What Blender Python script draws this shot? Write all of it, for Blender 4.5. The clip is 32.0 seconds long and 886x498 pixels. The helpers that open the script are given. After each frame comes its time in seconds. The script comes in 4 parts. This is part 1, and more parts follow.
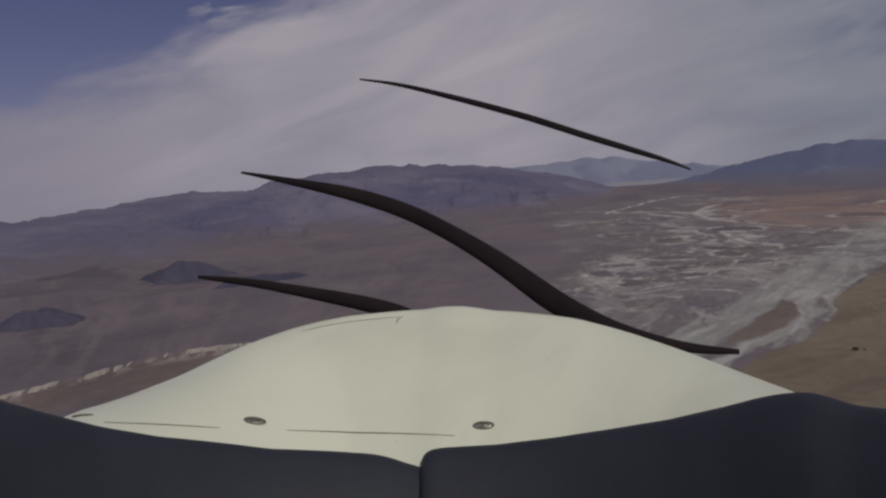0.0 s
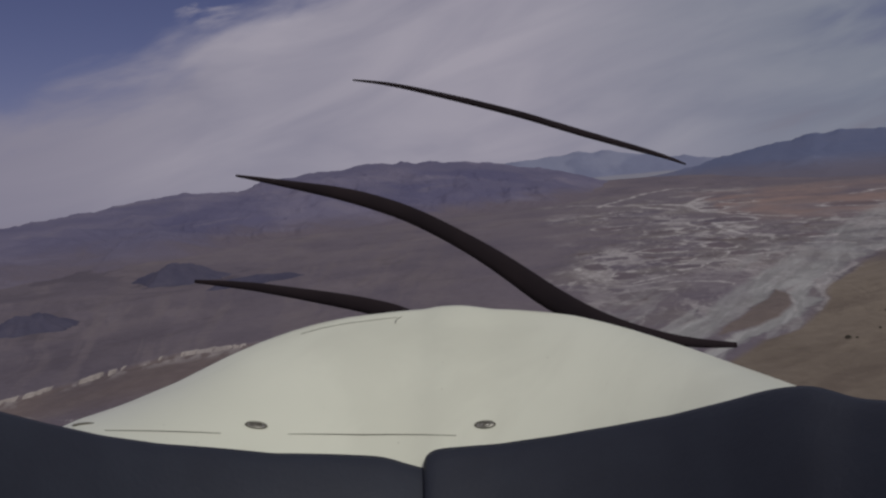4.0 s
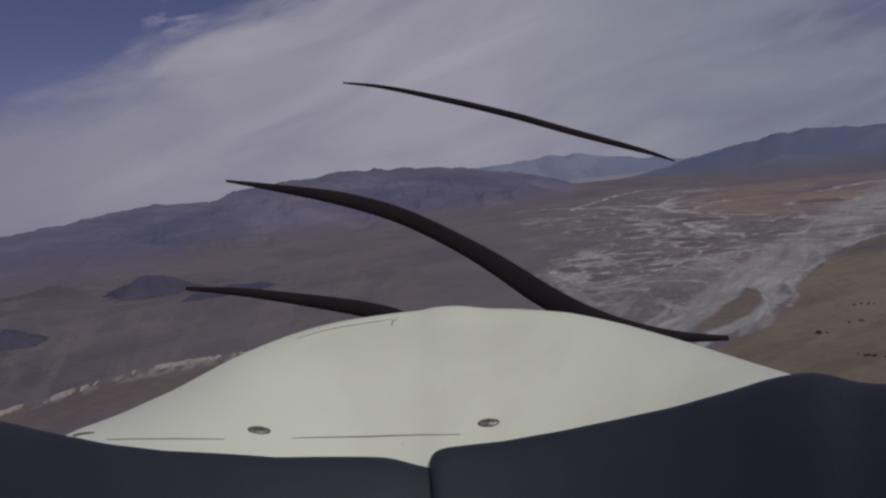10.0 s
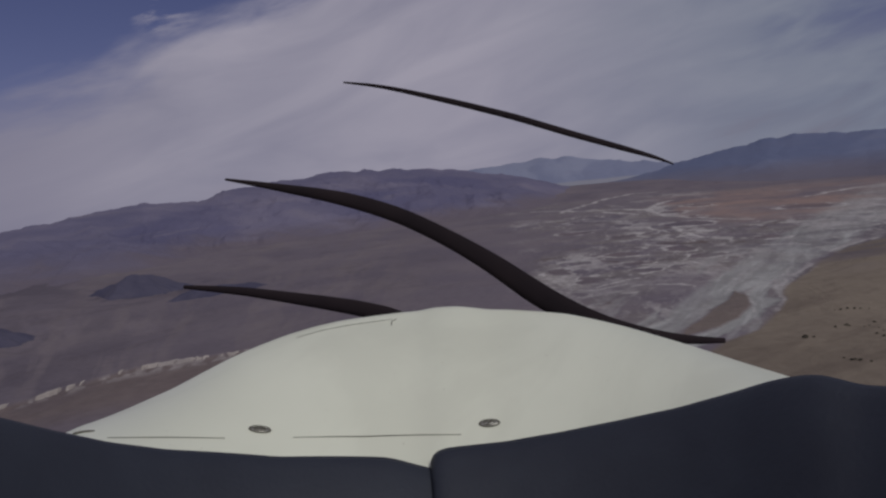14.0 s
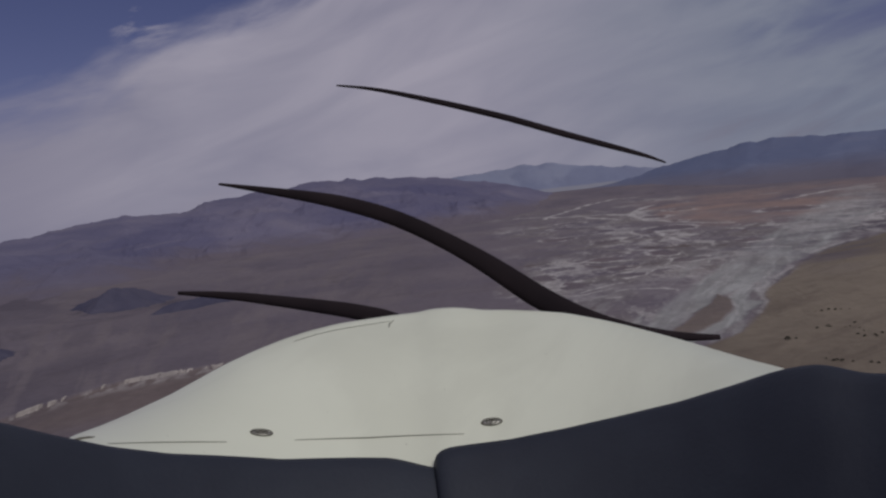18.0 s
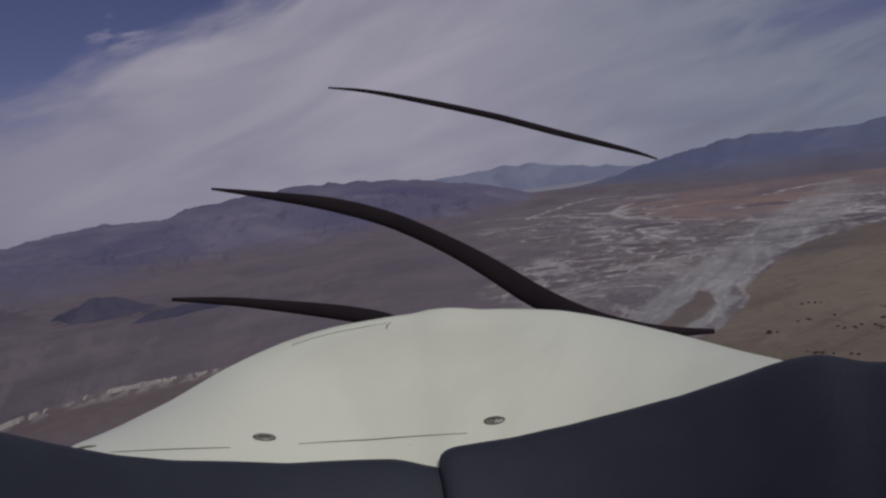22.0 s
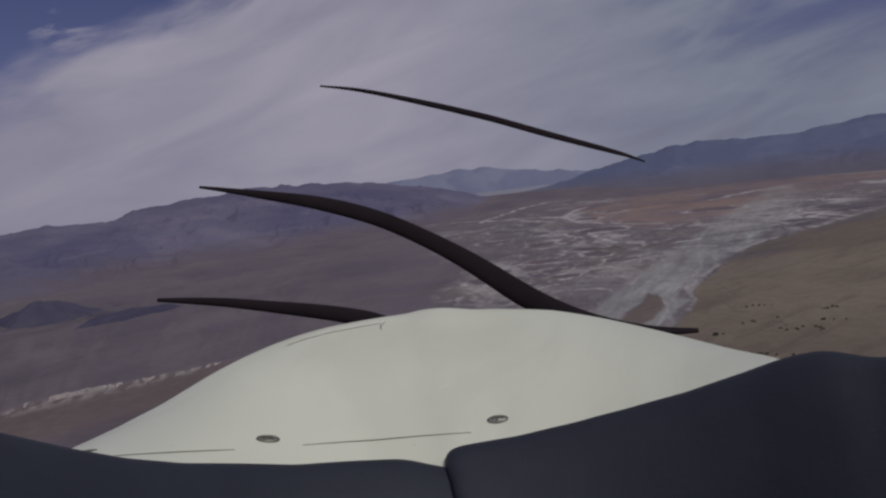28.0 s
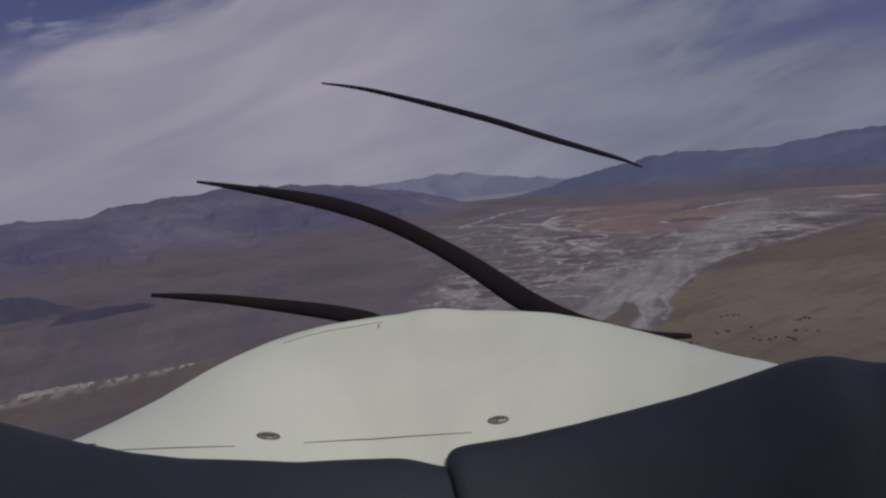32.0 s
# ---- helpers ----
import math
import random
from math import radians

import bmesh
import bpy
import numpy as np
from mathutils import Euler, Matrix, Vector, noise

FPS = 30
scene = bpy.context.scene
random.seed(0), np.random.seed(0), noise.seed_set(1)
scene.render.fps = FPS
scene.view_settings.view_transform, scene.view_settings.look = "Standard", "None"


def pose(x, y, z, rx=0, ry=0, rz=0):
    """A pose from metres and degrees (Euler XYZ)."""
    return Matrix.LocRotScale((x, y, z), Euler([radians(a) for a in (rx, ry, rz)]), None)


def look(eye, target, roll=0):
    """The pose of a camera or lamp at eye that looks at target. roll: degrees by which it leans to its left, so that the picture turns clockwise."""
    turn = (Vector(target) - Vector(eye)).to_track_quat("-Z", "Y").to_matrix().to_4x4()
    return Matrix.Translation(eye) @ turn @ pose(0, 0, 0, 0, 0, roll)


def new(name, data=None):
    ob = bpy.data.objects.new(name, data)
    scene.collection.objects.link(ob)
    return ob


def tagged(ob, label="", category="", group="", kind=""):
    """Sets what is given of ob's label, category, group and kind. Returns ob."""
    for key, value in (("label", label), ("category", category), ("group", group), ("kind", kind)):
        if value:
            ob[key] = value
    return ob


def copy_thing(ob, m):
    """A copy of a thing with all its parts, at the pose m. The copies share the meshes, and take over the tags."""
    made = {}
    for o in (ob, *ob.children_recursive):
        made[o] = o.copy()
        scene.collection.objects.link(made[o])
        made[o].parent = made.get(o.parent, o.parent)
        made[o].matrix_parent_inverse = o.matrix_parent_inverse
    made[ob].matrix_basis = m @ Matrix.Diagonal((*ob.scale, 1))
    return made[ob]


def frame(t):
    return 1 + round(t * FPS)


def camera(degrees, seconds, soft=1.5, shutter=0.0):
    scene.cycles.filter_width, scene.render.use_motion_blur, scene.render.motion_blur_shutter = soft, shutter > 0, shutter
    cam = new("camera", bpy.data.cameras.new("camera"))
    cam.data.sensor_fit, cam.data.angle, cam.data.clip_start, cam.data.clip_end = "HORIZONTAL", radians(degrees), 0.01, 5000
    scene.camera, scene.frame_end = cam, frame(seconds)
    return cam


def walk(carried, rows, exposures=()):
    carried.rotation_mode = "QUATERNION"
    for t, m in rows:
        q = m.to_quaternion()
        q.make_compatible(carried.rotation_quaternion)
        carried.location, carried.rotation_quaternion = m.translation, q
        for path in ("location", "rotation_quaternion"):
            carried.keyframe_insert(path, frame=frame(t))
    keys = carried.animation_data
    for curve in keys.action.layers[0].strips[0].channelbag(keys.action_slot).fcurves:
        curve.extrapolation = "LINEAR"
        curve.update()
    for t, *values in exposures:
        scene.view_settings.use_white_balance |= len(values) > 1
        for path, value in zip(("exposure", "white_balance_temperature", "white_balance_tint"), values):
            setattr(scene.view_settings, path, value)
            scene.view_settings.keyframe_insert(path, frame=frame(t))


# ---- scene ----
# Camera: sits behind the windscreen of a light aircraft over a desert valley.
# World: metres, valley floor at z = 0, the aircraft about 150 m above it.
EYE_Z = 150.0
cam = camera(62, 32.0, soft=2.4)


def cockpit_pose(x, y, z, yaw, pitch, bank):
    """Eye offset in metres, heading to the right, nose up, bank to the right, in degrees."""
    a, b = radians(yaw), radians(pitch)
    eye = Vector((x, y, EYE_Z + z))
    return look(eye, eye + Vector((math.sin(a) * math.cos(b), math.cos(a) * math.cos(b), math.sin(b))), -bank)


ROWS = [
    (0.0, 0.068, 0.001, 0.003, -3.58, -5.00, 4.17),
    (0.5, 0.066, 0.001, 0.005, -3.41, -5.08, 4.45),
    (1.0, 0.066, 0.002, 0.007, -3.36, -5.24, 4.70),
    (1.5, 0.066, 0.002, 0.010, -3.38, -5.43, 4.83),
    (2.0, 0.066, 0.002, 0.013, -3.36, -5.60, 4.93),
    (2.5, 0.064, 0.002, 0.013, -3.22, -5.65, 5.01),
    (3.0, 0.063, 0.002, 0.011, -3.13, -5.52, 5.11),
    (3.5, 0.063, 0.002, 0.009, -3.14, -5.39, 5.22),
    (5.5, 0.058, 0.001, 0.004, -2.76, -5.08, 5.56),
    (6.0, 0.056, 0.001, 0.006, -2.63, -5.22, 5.72),
    (6.5, 0.055, 0.002, 0.010, -2.51, -5.50, 6.08),
    (7.0, 0.053, 0.002, 0.012, -2.35, -5.63, 6.50),
    (7.5, 0.054, 0.001, 0.005, -2.28, -5.20, 6.95),
    (8.0, 0.060, 0.001, -0.002, -2.65, -4.77, 7.30),
    (8.5, 0.061, 0.000, -0.008, -2.70, -4.36, 7.15),
    (9.0, 0.052, -0.000, -0.006, -2.23, -4.46, 6.77),
    (9.5, 0.039, -0.001, 0.000, -1.46, -4.86, 6.49),
    (10.0, 0.033, -0.001, 0.003, -1.09, -5.04, 6.39),
    (10.5, 0.031, -0.001, 0.003, -0.99, -5.04, 6.30),
    (11.0, 0.031, -0.002, -0.002, -1.03, -4.71, 6.24),
    (11.5, 0.033, -0.002, -0.005, -1.14, -4.47, 6.12),
    (12.0, 0.033, -0.002, -0.005, -1.18, -4.51, 6.00),
    (12.5, 0.031, -0.002, -0.002, -1.03, -4.67, 5.87),
    (13.0, 0.024, -0.002, -0.002, -0.66, -4.64, 5.76),
    (13.5, 0.020, -0.002, -0.002, -0.38, -4.69, 5.78),
    (14.0, 0.018, -0.002, 0.003, -0.28, -5.00, 5.84),
    (14.5, 0.014, -0.001, 0.007, -0.02, -5.28, 5.87),
    (16.5, 0.009, -0.003, -0.006, 0.36, -4.42, 6.17),
    (17.0, 0.004, -0.003, -0.005, 0.66, -4.48, 6.14),
    (17.5, -0.000, -0.003, -0.005, 0.93, -4.49, 6.35),
    (18.0, -0.001, -0.003, -0.005, 1.01, -4.52, 6.65),
    (18.5, -0.001, -0.003, -0.006, 1.06, -4.46, 6.85),
    (19.0, -0.004, -0.003, -0.006, 1.23, -4.42, 7.01),
    (19.5, -0.006, -0.003, -0.006, 1.45, -4.46, 7.33),
    (20.0, -0.009, -0.003, -0.005, 1.63, -4.54, 7.54),
    (20.5, -0.011, -0.003, -0.003, 1.79, -4.65, 7.52),
    (21.0, -0.014, -0.003, -0.002, 1.97, -4.73, 7.50),
    (21.5, -0.017, -0.003, -0.003, 2.14, -4.68, 7.54),
    (22.0, -0.020, -0.003, -0.005, 2.33, -4.53, 7.74),
    (22.5, -0.024, -0.003, -0.006, 2.59, -4.49, 7.72),
    (23.0, -0.031, -0.003, -0.004, 2.97, -4.60, 7.47),
    (23.5, -0.038, -0.002, -0.001, 3.41, -4.80, 7.42),
    (24.0, -0.042, -0.002, -0.001, 3.68, -4.82, 7.56),
    (24.5, -0.045, -0.002, -0.001, 3.85, -4.79, 7.69),
    (25.0, -0.046, -0.001, -0.001, 3.95, -4.80, 7.70),
    (25.5, -0.046, -0.002, -0.003, 3.93, -4.70, 7.62),
    (27.5, -0.080, 0.002, -0.006, 5.93, -4.49, 6.95),
    (28.0, -0.079, 0.002, -0.002, 5.92, -4.75, 7.29),
    (28.5, -0.082, 0.003, 0.000, 6.11, -4.91, 7.39),
    (29.0, -0.087, 0.004, 0.002, 6.42, -5.06, 7.27),
    (29.5, -0.092, 0.005, 0.004, 6.68, -5.14, 6.86),
    (30.0, -0.095, 0.005, 0.000, 6.76, -4.90, 6.22),
    (30.5, -0.098, 0.005, -0.003, 6.88, -4.66, 5.73),
    (31.0, -0.104, 0.006, -0.004, 7.16, -4.62, 5.48),
    (31.5, -0.108, 0.007, -0.004, 7.46, -4.63, 5.74),
    (32.0, -0.109, 0.007, -0.005, 7.59, -4.58, 5.95),
]
walk(cam, [(r[0], cockpit_pose(*r[1:])) for r in ROWS], [(0.0, 0.07, 6600, 6), (3.5, 0.06, 6340, 8), (9.0, 0.02, 6180, 8), (13.0, -0.02, 6120, 9), (32.0, -0.02, 6120, 10)])

# ---------------------------------------------------------------- world, sun
SUN_EL, SUN_AZ = 52.0, 138.0          # degrees; azimuth clockwise from the view's north (+y)
world = bpy.data.worlds.new("hazy_sky")
scene.world = world
world.use_nodes = True


def node(nt, kind, **kw):
    n = nt.nodes.new(kind)
    for k, v in kw.items():
        n.inputs[k].default_value = v
    return n


def setup_world():
    nt = world.node_tree
    nt.nodes.clear()
    L = nt.links.new
    out = nt.nodes.new("ShaderNodeOutputWorld")
    tc = nt.nodes.new("ShaderNodeTexCoord")
    sky = nt.nodes.new("ShaderNodeTexSky")
    sky.sky_type, sky.sun_disc = "NISHITA", False
    sky.sun_elevation, sky.sun_rotation = radians(SUN_EL), radians(SUN_AZ)
    sky.air_density, sky.dust_density, sky.ozone_density = 1.0, 0.4, 5.0
    # cirrus sheet: broad soft bands that climb to the right
    turn = nt.nodes.new("ShaderNodeMapping")
    turn.inputs["Rotation"].default_value = (0, radians(14), 0)
    L(tc.outputs["Generated"], turn.inputs[0])
    mp = nt.nodes.new("ShaderNodeMapping")
    mp.inputs["Scale"].default_value = (1.0, 1.0, 3.6)
    L(turn.outputs[0], mp.inputs[0])
    n1 = node(nt, "ShaderNodeTexNoise", Scale=1.7, Detail=5.0, Roughness=0.5, Distortion=0.5)
    L(mp.outputs[0], n1.inputs["Vector"])
    n2 = node(nt, "ShaderNodeTexNoise", Scale=4.2, Detail=6.0, Roughness=0.48, Distortion=0.6)
    L(mp.outputs[0], n2.inputs["Vector"])

    def toward(az, el, lo, hi):
        d = nt.nodes.new("ShaderNodeVectorMath"); d.operation = "DOT_PRODUCT"
        a, e = radians(az), radians(el)
        d.inputs[1].default_value = (math.sin(a) * math.cos(e), math.cos(a) * math.cos(e), math.sin(e))
        L(tc.outputs["Generated"], d.inputs[0])
        m = nt.nodes.new("ShaderNodeMapRange"); m.interpolation_type = "SMOOTHSTEP"
        m.inputs[1].default_value, m.inputs[2].default_value = math.cos(radians(lo)), math.cos(radians(hi))
        L(d.outputs["Value"], m.inputs[0])
        return m.outputs[0]

    def math2(op, a, b):
        m = nt.nodes.new("ShaderNodeMath"); m.operation = op
        for i, v in enumerate((a, b)):
            if isinstance(v, (int, float)):
                m.inputs[i].default_value = v
            else:
                L(v, m.inputs[i])
        return m.outputs[0]
    # the sheet is thin in gaps of blue, with one bright puff at the edge of the largest
    edge = nt.nodes.new("ShaderNodeVectorMath"); edge.operation = "DOT_PRODUCT"
    a0, a1 = (Vector((math.sin(radians(a)) * math.cos(radians(e)), math.cos(radians(a)) * math.cos(radians(e)), math.sin(radians(e)))) for a, e in ((-8, 14.5), (-35, 4.5)))
    edge.inputs[1].default_value = a0.cross(a1).normalized()
    L(tc.outputs["Generated"], edge.inputs[0])
    beyond = nt.nodes.new("ShaderNodeMapRange"); beyond.interpolation_type = "SMOOTHSTEP"
    beyond.inputs[1].default_value, beyond.inputs[2].default_value = -0.06, 0.13
    L(edge.outputs["Value"], beyond.inputs[0])
    gap = math2("MULTIPLY", math2("MULTIPLY", beyond.outputs[0], toward(-32, 22, 42, 20)), 1.75)
    gap = math2("ADD", gap, math2("MULTIPLY", toward(48, 32, 36, 10), 1.0))
    puff = math2("MULTIPLY", toward(-19.0, 15.3, 3.4, 0.4), 3.6)
    cover = math2("ADD", math2("MULTIPLY", n1.outputs["Fac"], 1.1), math2("MULTIPLY", n2.outputs["Fac"], 0.75))
    cover = math2("SUBTRACT", cover, gap)
    n3 = node(nt, "ShaderNodeTexNoise", Scale=13.0, Detail=6.0, Roughness=0.6, Distortion=0.5)
    L(mp.outputs[0], n3.inputs["Vector"])
    cover = math2("ADD", cover, math2("MULTIPLY", puff, math2("MAXIMUM", math2("SUBTRACT", n3.outputs["Fac"], 0.42), 0.0)))
    n4 = node(nt, "ShaderNodeTexNoise", Scale=5.0, Detail=6.0, Roughness=0.5, Distortion=0.6)
    L(mp.outputs[0], n4.inputs["Vector"])
    cover = math2("ADD", cover, math2("MULTIPLY", math2("SUBTRACT", n3.outputs["Fac"], 0.5), 0.45))
    cover = math2("ADD", cover, math2("MULTIPLY", math2("SUBTRACT", n4.outputs["Fac"], 0.47), 1.1))
    mr = nt.nodes.new("ShaderNodeMapRange"); mr.interpolation_type = "SMOOTHSTEP"
    mr.inputs[1].default_value, mr.inputs[2].default_value = -0.05, 0.85
    L(cover, mr.inputs[0])
    shade = nt.nodes.new("ShaderNodeValToRGB")
    shade.color_ramp.elements[0].position, shade.color_ramp.elements[0].color = 0.3, (0.236, 0.22, 0.276, 1)
    shade.color_ramp.elements[1].position, shade.color_ramp.elements[1].color = 0.72, (0.335, 0.304, 0.352, 1)
    L(n2.outputs["Fac"], shade.inputs[0])
    b1 = nt.nodes.new("ShaderNodeBackground"); b1.inputs[1].default_value = SKY_STRENGTH
    tint = nt.nodes.new("ShaderNodeMix"); tint.data_type, tint.blend_type = "RGBA", "MULTIPLY"
    tint.inputs[0].default_value, tint.inputs[7].default_value = 1.0, (1.32, 0.88, 1.08, 1)
    L(sky.outputs[0], tint.inputs[6]); L(tint.outputs[2], b1.inputs[0])
    b2 = nt.nodes.new("ShaderNodeBackground"); b2.inputs[1].default_value = CLOUD_STRENGTH
    # the sheet is greyer and greener low in the east, its dimness partly painted lens vignette
    east = nt.nodes.new("ShaderNodeMix"); east.data_type = "RGBA"
    grey = nt.nodes.new("ShaderNodeValToRGB")
    grey.color_ramp.elements[0].position, grey.color_ramp.elements[0].color = 0.35, (0.15, 0.165, 0.22, 1)
    grey.color_ramp.elements[1].position, grey.color_ramp.elements[1].color = 0.68, (0.215, 0.224, 0.268, 1)
    L(n4.outputs["Fac"], grey.inputs[0])
    L(math2("MULTIPLY", toward(48, 12, 46, 14), 0.95), east.inputs[0]); L(shade.outputs[0], east.inputs[6]); L(grey.outputs[0], east.inputs[7])
    west = nt.nodes.new("ShaderNodeMix"); west.data_type = "RGBA"     # lens vignette in the west, put into the cloud colour
    west.inputs[7].default_value = (0.212, 0.193, 0.248, 1)
    L(math2("MULTIPLY", toward(-52, 8, 36, 10), 0.95), west.inputs[0]); L(east.outputs[2], west.inputs[6])
    L(west.outputs[2], b2.inputs[0])
    mix = nt.nodes.new("ShaderNodeMixShader")
    L(mr.outputs[0], mix.inputs[0]); L(b1.outputs[0], mix.inputs[1]); L(b2.outputs[0], mix.inputs[2])
    L(mix.outputs[0], out.inputs[0])


SKY_STRENGTH, CLOUD_STRENGTH = 0.031, 1.0
setup_world()
sun_data = bpy.data.lights.new("sun", "SUN")
sun_data.energy, sun_data.angle, sun_data.color = 1.5, radians(10), (1.0, 0.95, 0.86)
sun = new("sun", sun_data)
sun.matrix_world = look((math.sin(radians(SUN_AZ)) * math.cos(radians(SUN_EL)), math.cos(radians(SUN_AZ)) * math.cos(radians(SUN_EL)), math.sin(radians(SUN_EL))), (0, 0, 0))


# ---------------------------------------------------------------- materials
def material(name, base, rough=0.8, metallic=0.0, coat=0.0):
    m = bpy.data.materials.new(name)
    m.use_nodes = True
    bs = m.node_tree.nodes["Principled BSDF"]
    bs.inputs["Base Color"].default_value = (*base, 1)
    bs.inputs["Roughness"].default_value, bs.inputs["Metallic"].default_value = rough, metallic
    bs.inputs["Coat Weight"].default_value = coat
    return m, m.node_tree, bs


def coords(nt, scale=(1, 1, 1), turn=0.0):
    tc, tn, mp = nt.nodes.new("ShaderNodeTexCoord"), nt.nodes.new("ShaderNodeMapping"), nt.nodes.new("ShaderNodeMapping")
    tn.inputs["Rotation"].default_value, mp.inputs["Scale"].default_value = (0, 0, radians(turn)), scale
    nt.links.new(tc.outputs["Object"], tn.inputs[0])
    nt.links.new(tn.outputs[0], mp.inputs[0])
    return mp.outputs[0]


def noise_tex(nt, vec, scale, detail=6.0, rough=0.6, distortion=0.0):
    n = node(nt, "ShaderNodeTexNoise", Scale=scale, Detail=detail, Roughness=rough, Distortion=distortion)
    nt.links.new(vec, n.inputs["Vector"])
    return n.outputs["Fac"]


def ramp(nt, fac, stops):
    r = nt.nodes.new("ShaderNodeValToRGB")
    els = r.color_ramp.elements
    while len(els) < len(stops):
        els.new(0.5)
    for e, (pos, c) in zip(els, stops):
        e.position, e.color = pos, (*c, 1)
    nt.links.new(fac, r.inputs[0])
    return r.outputs[0]


def step_map(nt, fac, lo, hi):
    m = nt.nodes.new("ShaderNodeMapRange")
    m.interpolation_type = "SMOOTHSTEP"
    m.inputs[1].default_value, m.inputs[2].default_value = lo, hi
    nt.links.new(fac, m.inputs[0])
    return m.outputs[0]


def calc(nt, op, a, b):
    m = nt.nodes.new("ShaderNodeMath")
    m.operation = op
    for i, v in enumerate((a, b)):
        if isinstance(v, (int, float)):
            m.inputs[i].default_value = v
        else:
            nt.links.new(v, m.inputs[i])
    return m.outputs[0]


def mix_col(nt, fac, a, b, mode="MIX"):
    m = nt.nodes.new("ShaderNodeMix")
    m.data_type, m.blend_type = "RGBA", mode
    for sock, v in ((m.inputs[0], fac), (m.inputs[6], a), (m.inputs[7], b)):
        if isinstance(v, (int, float)):
            sock.default_value = v
        elif isinstance(v, tuple):
            sock.default_value = (*v, 1)
        else:
            nt.links.new(v, sock)
    return m.outputs[2]


def bump(nt, bs, height, strength, distance):
    b = node(nt, "ShaderNodeBump", Strength=strength, Distance=distance)
    nt.links.new(height, b.inputs["Height"])
    nt.links.new(b.outputs[0], bs.inputs["Normal"])


def attribute(nt, name):
    a = nt.nodes.new("ShaderNodeAttribute")
    a.attribute_name = name
    s = nt.nodes.new("ShaderNodeSeparateColor")
    nt.links.new(a.outputs["Color"], s.inputs[0])
    return s.outputs[0], s.outputs[1], s.outputs[2]


def ground_material():
    m, nt, bs = material("desert_floor", (0.2, 0.16, 0.14), 0.95)
    bs.inputs["Specular IOR Level"].default_value = 0.15
    salt, red, tan = attribute(nt, "soils")
    wash, dark, bad = attribute(nt, "soils_b")
    p = coords(nt)
    flow = coords(nt, (0.8, 0.5, 1.0), 18)
    white, _, _ = attribute(nt, "soils_c")
    broad = noise_tex(nt, p, 0.0035, 7, 0.62, 0.6)
    mid = noise_tex(nt, flow, 0.012, 8, 0.62, 1.2)
    fine = noise_tex(nt, p, 0.09, 6, 0.65)
    col = ramp(nt, broad, [(0.3, (0.12, 0.103, 0.127)), (0.5, (0.147, 0.125, 0.144)), (0.72, (0.176, 0.149, 0.16))])
    # dark varnished gravel fingers on the fans
    col = mix_col(nt, calc(nt, "MULTIPLY", step_map(nt, mid, 0.5, 0.68), 0.35), col, (0.09, 0.074, 0.08))
    col = mix_col(nt, calc(nt, "MULTIPLY", calc(nt, "MULTIPLY", red, 0.95), step_map(nt, broad, 0.25, 0.6)), col, mix_col(nt, step_map(nt, mid, 0.4, 0.62), (0.258, 0.182, 0.16), (0.2, 0.148, 0.139)))
    tanc = mix_col(nt, step_map(nt, broad, 0.35, 0.65), (0.152, 0.124, 0.098), (0.198, 0.164, 0.128))
    rill = step_map(nt, noise_tex(nt, coords(nt, (1.0, 0.22, 1.0), 62), 0.035, 6, 0.6, 1.0), 0.5, 0.66)
    tanc = mix_col(nt, calc(nt, "MULTIPLY", rill, 0.4), tanc, (0.105, 0.082, 0.068))
    col = mix_col(nt, tan, col, tanc)
    # salt crust in braided streaks
    def strands(scale, level, width, distortion):
        n = noise_tex(nt, flow, scale, 3.5, 0.5, distortion)
        d = nt.nodes.new("ShaderNodeMath"); d.operation = "ABSOLUTE"
        nt.links.new(calc(nt, "SUBTRACT", n, level), d.inputs[0])
        return step_map(nt, d.outputs[0], width, width * 0.25)
    gate = step_map(nt, noise_tex(nt, flow, 0.006, 4, 0.55, 0.5), 0.4, 0.6)
    lines = calc(nt, "MAXIMUM", strands(0.0085, 0.5, 0.013, 0.7), calc(nt, "MULTIPLY", strands(0.02, 0.55, 0.03, 0.9), 0.8))
    lines = calc(nt, "MAXIMUM", lines, calc(nt, "MULTIPLY", step_map(nt, noise_tex(nt, flow, 0.03, 6, 0.65, 0.6), 0.6, 0.7), 0.8))
    crust = calc(nt, "MULTIPLY", salt, calc(nt, "MULTIPLY", lines, calc(nt, "ADD", calc(nt, "MULTIPLY", gate, 0.8), 0.25)))
    grey = calc(nt, "MULTIPLY", salt, step_map(nt, mid, 0.38, 0.6))
    col = mix_col(nt, calc(nt, "MULTIPLY", grey, 0.75), col, (0.18, 0.158, 0.152))
    col = mix_col(nt, calc(nt, "MULTIPLY", crust, 0.42), col, (0.4, 0.372, 0.362))
    patch = calc(nt, "MULTIPLY", salt, step_map(nt, noise_tex(nt, p, 0.011, 5, 0.6, 1.0), 0.6, 0.66))
    col = mix_col(nt, calc(nt, "MULTIPLY", patch, 0.8), col, (0.108, 0.078, 0.074))
    speck = calc(nt, "MULTIPLY", salt, step_map(nt, noise_tex(nt, flow, 0.055, 4, 0.55, 0.8), 0.6, 0.68))
    col = mix_col(nt, calc(nt, "MULTIPLY", speck, 0.6), col, (0.42, 0.395, 0.38))
    # pale silty wash
    wcol = mix_col(nt, step_map(nt, noise_tex(nt, coords(nt, (1.0, 0.16, 1.0), 30), 0.045, 6, 0.62, 0.8), 0.42, 0.58), (0.252, 0.248, 0.243), (0.335, 0.33, 0.323))
    col = mix_col(nt, wash, col, wcol)
